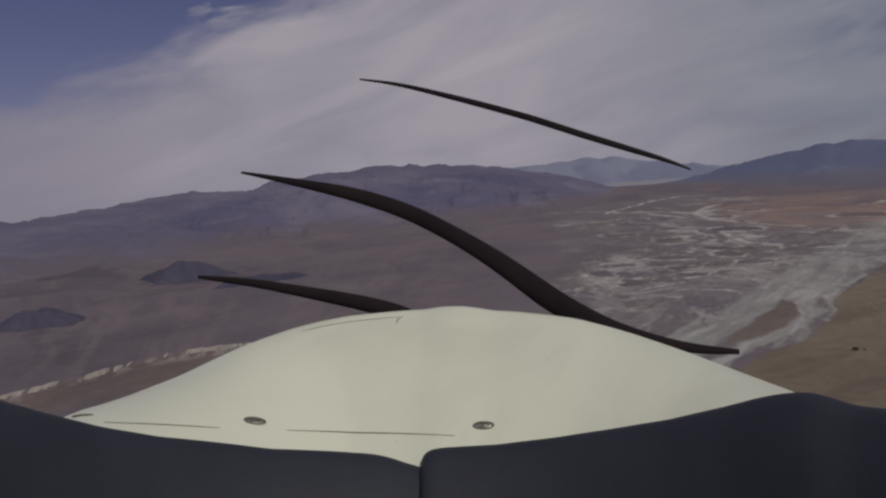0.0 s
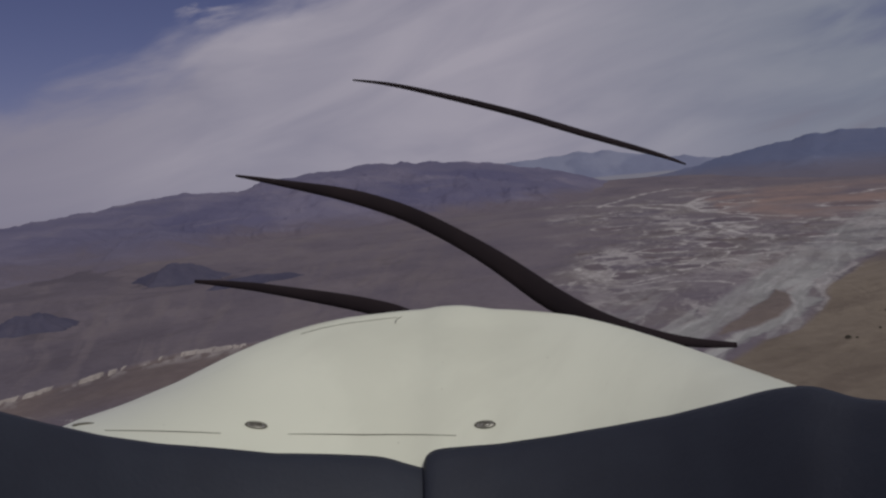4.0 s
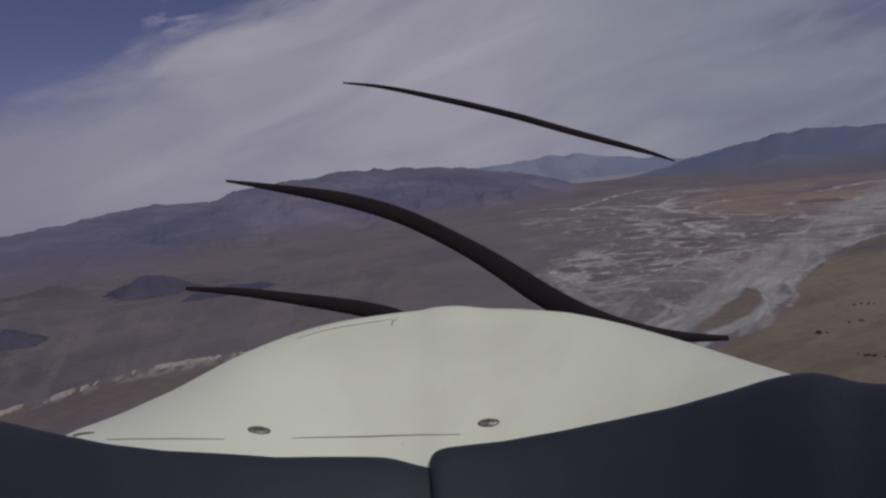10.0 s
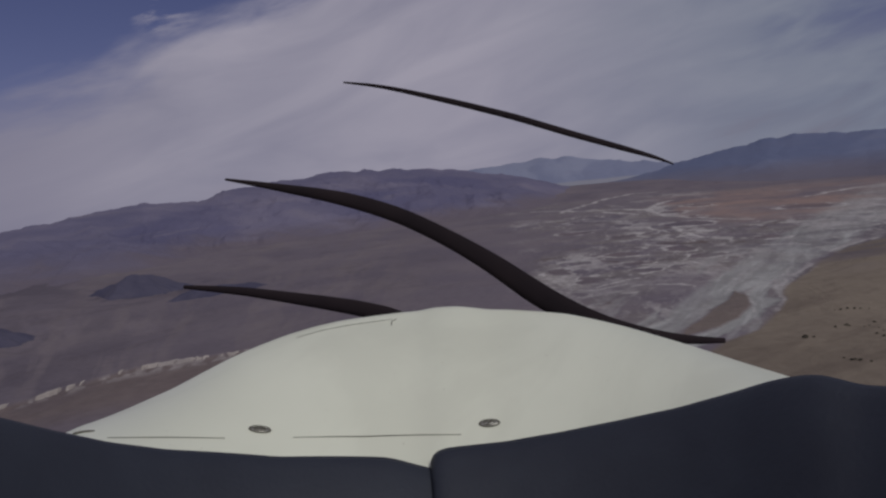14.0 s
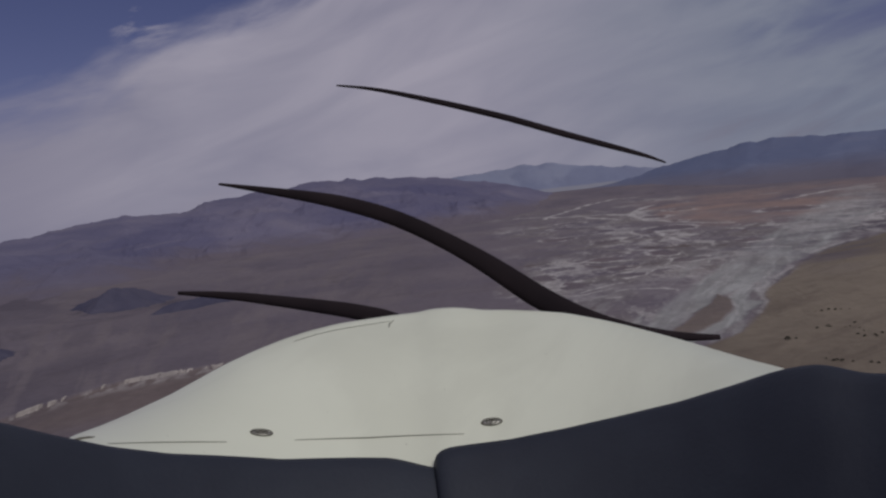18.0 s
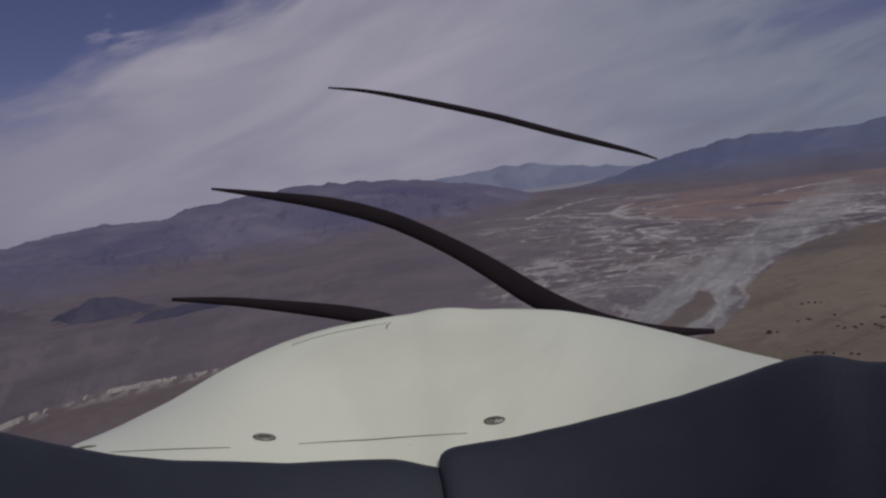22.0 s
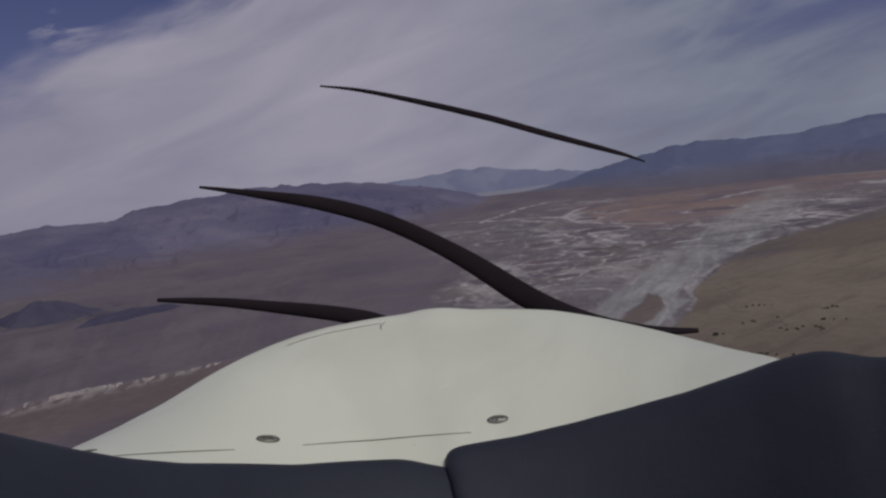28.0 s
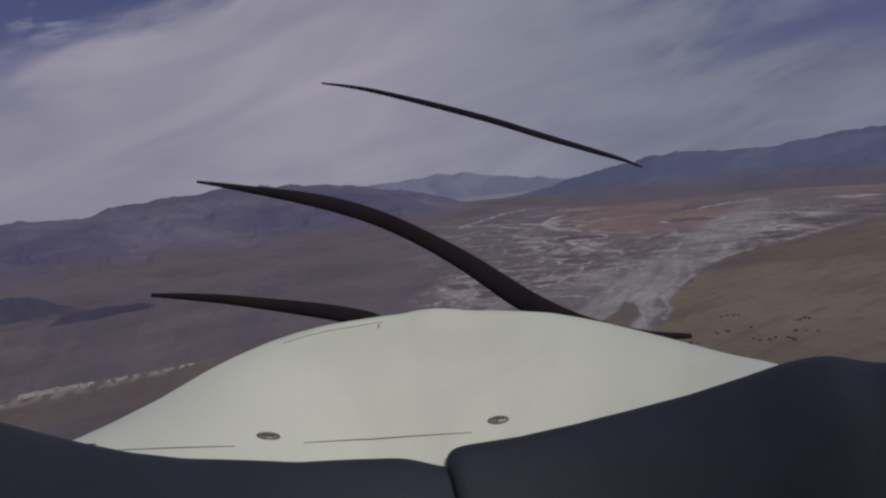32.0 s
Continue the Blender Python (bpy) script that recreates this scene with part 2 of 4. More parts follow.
    # pale eroded badland clay
    bfac = calc(nt, "MULTIPLY", calc(nt, "MULTIPLY", bad, 0.3), step_map(nt, noise_tex(nt, flow, 0.022, 8, 0.68, 1.5), 0.5, 0.66))
    col = mix_col(nt, bfac, col, (0.3, 0.258, 0.235))
    col = mix_col(nt, calc(nt, "MULTIPLY", bad, 0.7), col, (0.172, 0.132, 0.11))
    col = mix_col(nt, dark, col, (0.066, 0.056, 0.074))
    col = mix_col(nt, white, col, mix_col(nt, step_map(nt, fine, 0.35, 0.65), (0.36, 0.335, 0.325), (0.5, 0.472, 0.458)))
    col = mix_col(nt, 0.5, col, mix_col(nt, fine, (0.2, 0.2, 0.2), (0.82, 0.82, 0.82)), "SOFT_LIGHT")
    nt.links.new(col, bs.inputs["Base Color"])
    bump(nt, bs, calc(nt, "ADD", mid, calc(nt, "MULTIPLY", fine, 0.3)), 0.7, 6.0)
    return m


def rock_material(name, low, mid_c, high, pale, pale_at, scale=0.006, flat_col=None, flat_z=0.0, flat_w=14.0, flat_n=60.0):
    m, nt, bs = material(name, mid_c, 0.95)
    bs.inputs["Specular IOR Level"].default_value = 0.1
    p = coords(nt)
    a = noise_tex(nt, p, scale, 8, 0.62, 0.8)
    b = noise_tex(nt, p, scale * 6, 7, 0.65, 0.4)
    col = ramp(nt, a, [(0.3, low), (0.5, mid_c), (0.72, high)])
    mass = step_map(nt, noise_tex(nt, p, scale * 0.45, 4, 0.5, 0.4), 0.45, 0.56)
    col = mix_col(nt, calc(nt, "MULTIPLY", mass, 0.45), col, (0.7 * low[0], 0.72 * low[1], 0.8 * low[2]))
    # painted cloud shadow: a bluish darkening of the rock colour
    shade_fac, _, _ = attribute(nt, "cloud_shade")
    col = mix_col(nt, calc(nt, "MULTIPLY", shade_fac, 0.55), col, (0.66 * low[0], 0.68 * low[1], 0.82 * low[2]))
    strata = noise_tex(nt, coords(nt, (0.25, 0.25, 5.0)), scale * 1.6, 5, 0.6, 0.5)
    col = mix_col(nt, calc(nt, "MULTIPLY", step_map(nt, strata, pale_at, pale_at + 0.14), 0.35), col, pale)
    col = mix_col(nt, 0.2, col, mix_col(nt, b, (0.32, 0.32, 0.32), (0.68, 0.68, 0.68)), "SOFT_LIGHT")
    if flat_col:
        tc, sp = nt.nodes.new("ShaderNodeTexCoord"), nt.nodes.new("ShaderNodeSeparateXYZ")
        nt.links.new(tc.outputs["Object"], sp.inputs[0])
        h = calc(nt, "ADD", sp.outputs["Z"], calc(nt, "MULTIPLY", calc(nt, "ADD", a, -0.5), flat_n))
        col = mix_col(nt, step_map(nt, h, flat_z + flat_w, flat_z), col, flat_col)
    nt.links.new(col, bs.inputs["Base Color"])
    bump(nt, bs, b, 0.3, 9.0)
    return m


def paint_material():
    m, nt, bs = material("cream_paint", (0.6, 0.59, 0.46), 0.42, 0.0, 0.25)
    p = coords(nt)
    a = noise_tex(nt, p, 2.2, 5, 0.55, 0.3)
    g = noise_tex(nt, p, 55.0, 5, 0.7)
    col = ramp(nt, a, [(0.3, (0.63, 0.645, 0.53)), (0.7, (0.715, 0.73, 0.605))])
    smear = noise_tex(nt, coords(nt, (1.0, 0.35, 1.0), 35), 6.0, 5, 0.6, 0.6)
    col = mix_col(nt, calc(nt, "MULTIPLY", step_map(nt, smear, 0.48, 0.66), 0.17), col, (0.42, 0.42, 0.34))
    # bug specks and dust
    specks = noise_tex(nt, p, 190.0, 2, 0.5)
    col = mix_col(nt, calc(nt, "MULTIPLY", step_map(nt, specks, 0.74, 0.8), 0.5), col, (0.3, 0.28, 0.22))
    nt.links.new(col, bs.inputs["Base Color"])
    bs.inputs["Coat Roughness"].default_value = 0.3
    nt.links.new(calc(nt, "ADD", calc(nt, "MULTIPLY", g, 0.15), 0.36), bs.inputs["Roughness"])
    bump(nt, bs, a, 0.12, 0.02)
    return m


def simple_material(name, c1, c2, rough, scale, metallic=0.0, bump_h=0.0, spec=0.5):
    m, nt, bs = material(name, c1, rough, metallic)
    bs.inputs["Specular IOR Level"].default_value = spec
    p = coords(nt)
    a = noise_tex(nt, p, scale, 6, 0.6, 0.2)
    nt.links.new(ramp(nt, a, [(0.3, c1), (0.7, c2)]), bs.inputs["Base Color"])
    if bump_h:
        bump(nt, bs, noise_tex(nt, p, scale * 12, 4, 0.6), 0.4, bump_h)
    return m


M_GROUND = ground_material()
# the next four rocks carry distance haze in their base colours
M_RIDGE = rock_material("hazed_purple_rock", (0.125, 0.118, 0.183), (0.15, 0.138, 0.199), (0.18, 0.163, 0.211), (0.21, 0.188, 0.218), 0.58, 0.0035, (0.138, 0.117, 0.14), 10.0, 60.0, 110.0)
M_FAR = rock_material("hazed_blue_rock", (0.2, 0.217, 0.305), (0.21, 0.227, 0.312), (0.22, 0.235, 0.316), (0.232, 0.242, 0.32), 0.62, 0.006, (0.245, 0.248, 0.292), 78.0, 12.0, 22.0)
M_RIGHT = rock_material("hazed_blue_grey_rock", (0.126, 0.146, 0.232), (0.139, 0.157, 0.242), (0.152, 0.166, 0.243), (0.172, 0.176, 0.23), 0.62, 0.004, (0.138, 0.128, 0.164), 10.0, 110.0, 110.0)
M_LAVA = rock_material("dark_lava_rock", (0.064, 0.062, 0.098), (0.077, 0.073, 0.109), (0.093, 0.085, 0.117), (0.112, 0.1, 0.12), 0.62, 0.02)
M_CLAY = rock_material("pale_badland_clay", (0.27, 0.237, 0.22), (0.34, 0.305, 0.285), (0.41, 0.37, 0.345), (0.27, 0.23, 0.205), 0.6, 0.03)
M_PAINT = paint_material()
M_DASH = simple_material("navy_black_vinyl", (0.012, 0.0146, 0.0255), (0.0174, 0.0213, 0.034), 0.68, 14.0, 0.0, 0.0015)
M_BLADE = simple_material("matt_black_blade_paint", (0.013, 0.0095, 0.012), (0.022, 0.0155, 0.018), 0.85, 9.0, spec=0.12)
M_STEEL = simple_material("worn_steel", (0.2, 0.195, 0.175), (0.42, 0.41, 0.37), 0.5, 160.0, 0.6)
M_GROOVE = simple_material("dirty_gap_sealant", (0.06, 0.057, 0.045), (0.14, 0.13, 0.1), 0.85, 40.0)
M_CLOTH = simple_material("grey_cabin_lining", (0.09, 0.09, 0.095), (0.13, 0.13, 0.135), 0.9, 25.0)
M_LEAF = simple_material("dusty_shrub_leaves", (0.05, 0.048, 0.036), (0.085, 0.078, 0.054), 0.9, 0.6)
M_BARK = simple_material("shrub_bark", (0.06, 0.045, 0.035), (0.1, 0.08, 0.06), 0.9, 3.0)


# ---------------------------------------------------------------- mesh helpers
def grid_object(name, co, mat, smooth=True, wrap=False):
    """A sheet from an array of places, rows x columns x 3."""
    nr, nc = co.shape[:2]
    idx = np.arange(nr * nc).reshape(nr, nc)
    nxt = np.roll(idx, -1, 1) if wrap else idx[:, 1:]
    cur = idx if wrap else idx[:, :-1]
    quads = np.stack([cur[:-1], nxt[:-1], nxt[1:], cur[1:]], -1).reshape(-1, 4)
    me = bpy.data.meshes.new(name)
    me.vertices.add(nr * nc)
    me.vertices.foreach_set("co", co.reshape(-1).astype(np.float32))
    me.loops.add(quads.size)
    me.loops.foreach_set("vertex_index", quads.reshape(-1).astype(np.int32))
    me.polygons.add(len(quads))
    me.polygons.foreach_set("loop_start", np.arange(0, quads.size, 4, dtype=np.int32))
    me.polygons.foreach_set("use_smooth", np.full(len(quads), smooth))
    me.materials.append(mat)
    me.update(calc_edges=True)
    return new(name, me)


def part(name, bm, mat, parent, label=""):
    me = bpy.data.meshes.new(name)
    bm.to_mesh(me)
    bm.free()
    me.materials.append(mat)
    me.polygons.foreach_set("use_smooth", [True] * len(me.polygons))
    ob = new(name, me)
    ob.parent = parent
    return tagged(ob, label) if label else ob


RNG = np.random.RandomState(7)
LATTICE = RNG.rand(256, 256)


def value_noise(x, y):
    xi, yi = np.floor(x).astype(int), np.floor(y).astype(int)
    fx, fy = x - xi, y - yi
    fx, fy = fx * fx * (3 - 2 * fx), fy * fy * (3 - 2 * fy)
    g = lambda a, b: LATTICE[a % 256, b % 256]
    return (g(xi, yi) * (1 - fx) + g(xi + 1, yi) * fx) * (1 - fy) + (g(xi, yi + 1) * (1 - fx) + g(xi + 1, yi + 1) * fx) * fy


def fbm(x, y, octaves=5, gain=0.5):
    s, a, n = 0, 1.0, 0
    for i in range(octaves):
        s, n = s + a * value_noise(x * 2 ** i + 17.3 * i, y * 2 ** i + 5.1 * i), n + a
        a *= gain
    return s / n


def ridged(x, y, octaves=5, gain=0.5):
    s, a, n = 0, 1.0, 0
    for i in range(octaves):
        s, n = s + a * (1 - np.abs(2 * value_noise(x * 2 ** i + 3.7 * i, y * 2 ** i + 9.2 * i) - 1)), n + a
        a *= gain
    return s / n


def smooth(e0, e1, x):
    t = np.clip((x - e0) / (e1 - e0), 0, 1)
    return t * t * (3 - 2 * t)


def from_line(x, y, pts):
    """Distance to a polyline and how far along it (0 to 1) the nearest place lies."""
    best, along = np.full(x.shape, 1e9), np.zeros(x.shape)
    n = len(pts) - 1
    for i in range(n):
        (ax, ay), (bx, by) = pts[i], pts[i + 1]
        t = np.clip(((x - ax) * (bx - ax) + (y - ay) * (by - ay)) / ((bx - ax) ** 2 + (by - ay) ** 2), 0, 1)
        d = np.hypot(x - ax - t * (bx - ax), y - ay - t * (by - ay))
        along = np.where(d < best, (i + t) / n, along)
        best = np.minimum(d, best)
    return best, along


# ---------------------------------------------------------------- valley floor
BASE_AZ = [-60, -38, -30, -20, -8, 5, 10, 14]
BASE_R = [1500, 1500, 1650, 2250, 2700, 3150, 3900, 4700]


def fan_height(az, r):
    """Alluvial fans that rise to the foot of the western range."""
    rb = np.interp(az, BASE_AZ, BASE_R)
    h = np.interp(az, [-60, -38, -20, -8, 5, 11], [26, 24, 16, 9, 2, 0])
    return h * smooth(0.5, 1.05, r / rb) ** 1.3


def in_poly(x, y, poly, soft):
    """1 inside a closed outline, 0 outside, with a soft edge of that many metres."""
    inside = np.zeros(x.shape, bool)
    for (ax, ay), (bx, by) in zip(poly, poly[1:] + poly[:1]):
        if ay != by:
            inside ^= ((ay > y) != (by > y)) & (x < (bx - ax) * (y - ay) / (by - ay) + ax)
    d, _ = from_line(x, y, poly + poly[:1])
    return smooth(-1, 1, np.where(inside, d, -d) / soft), np.where(inside, d, -d)


def cliff_wander(x, y):
    """How far the badland cliff strays north of its guide line."""
    return (fbm(x / 90 + 31, y / 90 + 11, 4) - 0.5) * 28


def fan_base(x, y):
    return fan_height(np.degrees(np.arctan2(x, y)), np.hypot(x, y))


def paint_soils(ob, name, chans):
    """Store three shares of soil or painted shade (0 to 1) for each vertex."""
    at = ob.data.color_attributes.new(name, "FLOAT_COLOR", "POINT")
    c = np.ones((chans[0].size, 4), np.float32)
    for i, ch in enumerate(chans):
        c[:, i] = np.clip(ch, 0, 1).reshape(-1)
    at.data.foreach_set("color", c.reshape(-1))


def build_ground():
    az = np.concatenate([np.arange(-180, -48, 4.0), np.arange(-48, 50, 0.1), np.arange(50, 180, 4.0)])
    r = np.concatenate([[0.001, 60, 150, 260], np.geomspace(340, 4900, 470)])
    A, Rr = np.meshgrid(az, r)
    X, Y = Rr * np.sin(np.radians(A)), Rr * np.cos(np.radians(A))
    view = smooth(52, 46, np.abs(A - 1))
    Z = fan_height(np.clip(A, -60, 60), Rr) * view
    Z += (fbm(X / 160, Y / 160, 5) - 0.5) * 5.0 * smooth(300, 700, Rr)
    # gullies down the western fans
    gul = ridged(A * 0.55 + (fbm(X / 300, Y / 300, 4) - 0.5) * 2.5, np.log(Rr) * 3.0, 4)
    Z += (gul - 0.6) * 4.5 * smooth(5, -12, A) * smooth(600, 1500, Rr) * view
    warp_x, warp_y = (fbm(X / 90, Y / 90, 4) - 0.5) * 70, (fbm(X / 90 + 31, Y / 90 + 11, 4) - 0.5) * 70
    wx, wy = X + warp_x, Y + warp_y
    near = np.clip(Rr / 900, 0.45, 2.5)                    # outlines wander more where the flats are wide
    ex, ey = X + (fbm(X / 40, Y / 40, 5, 0.6) - 0.5) * 17 * near, Y + (fbm(X / 40 + 7, Y / 40 + 19, 5, 0.6) - 0.5) * 17 * near
    tan, east = in_poly(X + 0.5 * (ex - X), Y + 0.5 * (ey - Y), TAN_FAN, 7 * near)
    Z += 3.5 * smooth(-5, 60, east)
    Z += 62 * smooth(3300, 4850, Rr) * smooth(3, 8, A) * smooth(27, 17, A)     # the valley's far end climbs to the distant range
    # main wash, its side branch round the island, and thin pale channels
    wash, wd = in_poly(ex, ey, MAIN_WASH, 7 * near)
    along = (X * 0.5 + Y * 0.87) / 300
    cross = (X * 0.87 - Y * 0.5)
    braid = fbm(cross / 17, along * 2.2, 5, 0.6)
    wash *= 0.66 + 0.34 * smooth(0.36, 0.58, braid)
    wash *= 0.75 + 0.25 * smooth(0.3, 0.55, fbm(X / 120, Y / 120, 4))
    wash = np.maximum(wash, 0.6 * smooth(150, -10, -wd) * smooth(0.46, 0.62, braid) * (wd < 0) * (east < 0) * smooth(1500, 1100, Rr))
    # the wash thins with distance; lens vignette is put into this fade too
    wash *= np.interp(Rr, [900, 1400, 2200, 3000], [1, 0.82, 0.42, 0.25])
    for line, w0, w1 in BRANCHES:
        d, u = from_line(ex, ey, line)
        w = w0 + (w1 - w0) * u
        wash = np.maximum(wash, 0.95 * smooth(w * 1.2, w * 0.5, d + (fbm(X / 12, Y / 12, 4) - 0.5) * w))
    isl, _ = in_poly(ex, ey, ISLAND, 4 * near)
    wash *= 1 - isl
    tan = np.maximum(tan * (1 - isl), 0.65 * isl)
    upper = tan * smooth(110, 20, east) * smooth(430, 560, X) * smooth(0.3, 0.6, fbm(X / 90, Y / 40, 4))    # browner gravel along the fan's far rim
    # dark fingers of the fan's gravel that reach towards the wash
    finger = smooth(0, 60, -east) * smooth(260, 120, -east) * smooth(500, 600, X) * smooth(0.4, 0.52, fbm(X / 130, Y / 26, 4)) * (1 - 0.6 * wash)
    # salt flats between the dark plain and the wash
    left = np.interp(Rr, [400, 840, 1000, 1340, 1900, 2950, 3400], [7, 5.5, 5.5, 6.0, 5.8, 5.0, 5.0])
    salt = smooth(-1.2, 2.0, A - left + (fbm(X / 140, Y / 140, 4) - 0.5) * 5) * smooth(560, 760, Rr) * smooth(3700, 3100, Rr) * (1 - tan)
    salt *= 0.3 + 0.7 * smooth(0.35, 0.6, fbm(X / 210, Y / 300, 4))
    red_from = np.interp(A, [11, 14, 16.5, 17.7, 20.5, 27, 28.5, 32.5, 38, 60], [3900, 3300, 2700, 2050, 1800, 1720, 1950, 2400, 2700, 2700])
    red = smooth(-0.1, 0.14, (Rr + warp_y * 5) / red_from - 1) * smooth(3700, 3000, Rr + warp_x * 6) * smooth(13.5, 18.5, A) * (0.55 + 0.45 * smooth(0.35, 0.6, fbm(X / 260, Y / 500, 4)))
    salt *= 1 - 0.85 * red
    tan *= 1 - 0.5 * upper
    white = np.zeros(X.shape)
    for line in SALT_LINES:
        d, u = from_line(X + warp_x * 0.35, Y + warp_y * 0.5 * near, line)
        w = np.minimum(3.0 * (Rr / 1000) ** 2 + 1.2, 24) * (0.35 + 0.65 * np.sin(np.pi * np.clip(u, 0.04, 0.96)))
        white = np.maximum(white, (0.7 + 0.3 * fbm(X / 40, Y / 60, 3)) * smooth(1.0, 0.25, d / w + (fbm(X / (12 + w), Y / (12 + w), 4) - 0.5) * 1.6))
    # fine pools of crust over the flats
    pool = smooth(0.69, 0.75, ridged(wx / 120 + 3, wy / 260, 6, 0.62)) * (0.35 + 0.65 * smooth(900, 1500, Rr)) * smooth(0.42, 0.56, fbm(X / 260 + 8, Y / 330, 4))
    white = np.maximum(white, 0.8 * pool * salt * (1 - wash))
    thin = smooth(0.7, 0.77, ridged(wx / 48 + 11, wy / 120, 5, 0.6)) * smooth(0.4, 0.55, fbm(X / 150 + 3, Y / 220, 4))
    white = np.maximum(white, 0.6 * thin * salt * (1 - wash) * smooth(2800, 1900, Rr))
    mud = smooth(0.5, 0.62, fbm(wx / 42 + 27, wy / 100, 5, 0.62)) * salt * smooth(700, 900, Rr)     # damp dark silt between the crusts
    for line, w in CHANNELS:
        d, _ = from_line(X + 0.6 * (ex - X), Y + 0.6 * (ey - Y), line)
        white = np.maximum(white, 0.38 * smooth(w * 1.3, w * 0.4, d) * smooth(0.3, 0.5, fbm(X / 30, Y / 30, 3)))
    # a crisp crusted rim, then a thin brown bank, where the wash meets the fan
    rim = smooth(5, 1.5, np.abs(east + 7 * near + (fbm(X / 15, Y / 15, 3) - 0.5) * 9 * near) / near) * smooth(0.4, 0.52, fbm(X / 50 + 2, Y / 50, 4))
    white = np.maximum(white, 0.5 * rim * smooth(280, 330, X) * smooth(1900, 1400, Rr))
    bank = smooth(5, 1.5, np.abs(east + 1.5 * near) / near) * smooth(0.36, 0.5, fbm(X / 60, Y / 60, 4)) * smooth(280, 330, X)
    white *= 1 - isl
    Z -= 1.4 * wash
    clay, crumb = np.zeros(X.shape), np.zeros(X.shape)
    for cx, cy, sx, sy in CLAY_PANS:
        q = np.hypot((ex + warp_x * .45 - cx) / sx, (ey + warp_y * .6 - cy) / sy) + (fbm(X / (sx * 0.6), Y / (sy * 0.6), 4) - 0.5) * 0.9
        clay = np.maximum(clay, smooth(1.1, 0.85, q))
        crumb = np.maximum(crumb, 0.9 * smooth(1.05, 1.15, q) * smooth(1.55, 1.25, q) * smooth(0.42, 0.55, fbm(X / 24, Y / 40, 4)))
    white = np.maximum(white * (1 - clay), crumb)
    red = np.maximum(red, np.maximum(isl * 0.6, clay * 0.35))
    salt *= 1 - np.maximum(isl, clay * 0.8)
    # badland strip on the west side, bounded by its pale cliff
    cy_line = np.interp(X, [p[0] for p in CLIFF], [p[1] for p in CLIFF])
    bad = smooth(4, -3, Y - cy_line - cliff_wander(X, Y)) * smooth(230, 90, cy_line - Y) * smooth(-5, -14, A)
    Z -= 3.0 * bad * view
    rust = smooth(60, -30, Y - 495 + 0.15 * (X + 300) + warp_y) * smooth(-16, -22, A)
    red = np.maximum(red, rust * 0.25)
    bad *= 1 - rust
    d, u = from_line(X + warp_x * 0.25, Y + warp_y * 0.4, CLIFF)
    scree = smooth(26, 4, d) * bad * smooth(0.5, 0.6, fbm(X / 9 + 5, Y / 16, 4)) * smooth(0.02, 0.15, u) * smooth(0.98, 0.8, u)
    white = np.maximum(white, 0.35 * scree)
    d, u = from_line(X, Y + warp_y * 0.08, ROAD)
    white = np.maximum(white, 0.8 * smooth(2.6, 1.2, np.abs(d - 2.5 * np.sin(u * 9))) * smooth(0.3, 0.42, fbm(X / 30, Y / 30, 3)))
    dark = 0.7 * smooth(1.2, 0.7, np.hypot((wx + 600) / 150, (wy - 1400) / 190)) * smooth(0.42, 0.6, fbm(X / 60, Y / 60, 4))
    dark = np.maximum(dark, 0.6 * smooth(1.2, 0.5, np.hypot((wx + 1000) / 330, (wy - 1350) / 420)) * smooth(0.44, 0.58, fbm(X / 85, Y / 120, 5)))
    # pale runnels fan out from the mountain's foot towards the south-east
    lean = A - 6.8 * np.log(Rr + 1)
    runnel = smooth(0.5, 0.66, fbm(lean * 0.8 + (fbm(X / 120, Y / 120, 3) - 0.5) * 1.2, np.log(Rr + 1) * 1.6 + A * 0.05, 5, 0.62)) * smooth(3, -5, A) * smooth(560, 800, Rr) * (1 - bad)
    tan = np.maximum(tan, 0.1 * runnel)
    fans = smooth(0.5, 0.68, fbm(A * 0.35 + 3, np.log(Rr) * 5, 5, 0.6)) * smooth(2, -6, A) * smooth(750, 1100, Rr)
    # dark western fan soil; lens vignette is also put into this tone
    dark_fan_vignette = np.maximum(smooth(-27, -20, A), smooth(560, 760, Rr)) * smooth(4, -6, A) * smooth(420, 520, Rr) * smooth(2300, 1100, Rr)
    dark = np.maximum(dark, dark_fan_vignette * np.interp(A, [-30, -22, -8], [1.0, 0.55, 0.6]) * (0.24 + 0.26 * smooth(0.35, 0.65, fbm(X / 70, Y / 150, 4))) * (1 - 0.85 * fans) * (1 - 0.7 * runnel))
    dark = np.maximum(dark, np.maximum(np.maximum(0.6 * finger, 0.2 * mud), 0.3 * clay))
    dark = np.maximum(dark, np.maximum(np.maximum(0.12 * isl, 0.45 * bank), 0.3 * upper))
    ob = grid_object("ground", np.stack([X, Y, Z], -1), M_GROUND, wrap=True)
    for name, chans in (("soils", (salt, red, tan)), ("soils_b", (wash, dark, bad)), ("soils_c", (white, white, white))):
        paint_soils(ob, name, chans)
    return tagged(ob, "brown desert valley floor with white salt streaks and tan gravel fans", "ground", kind="structure")


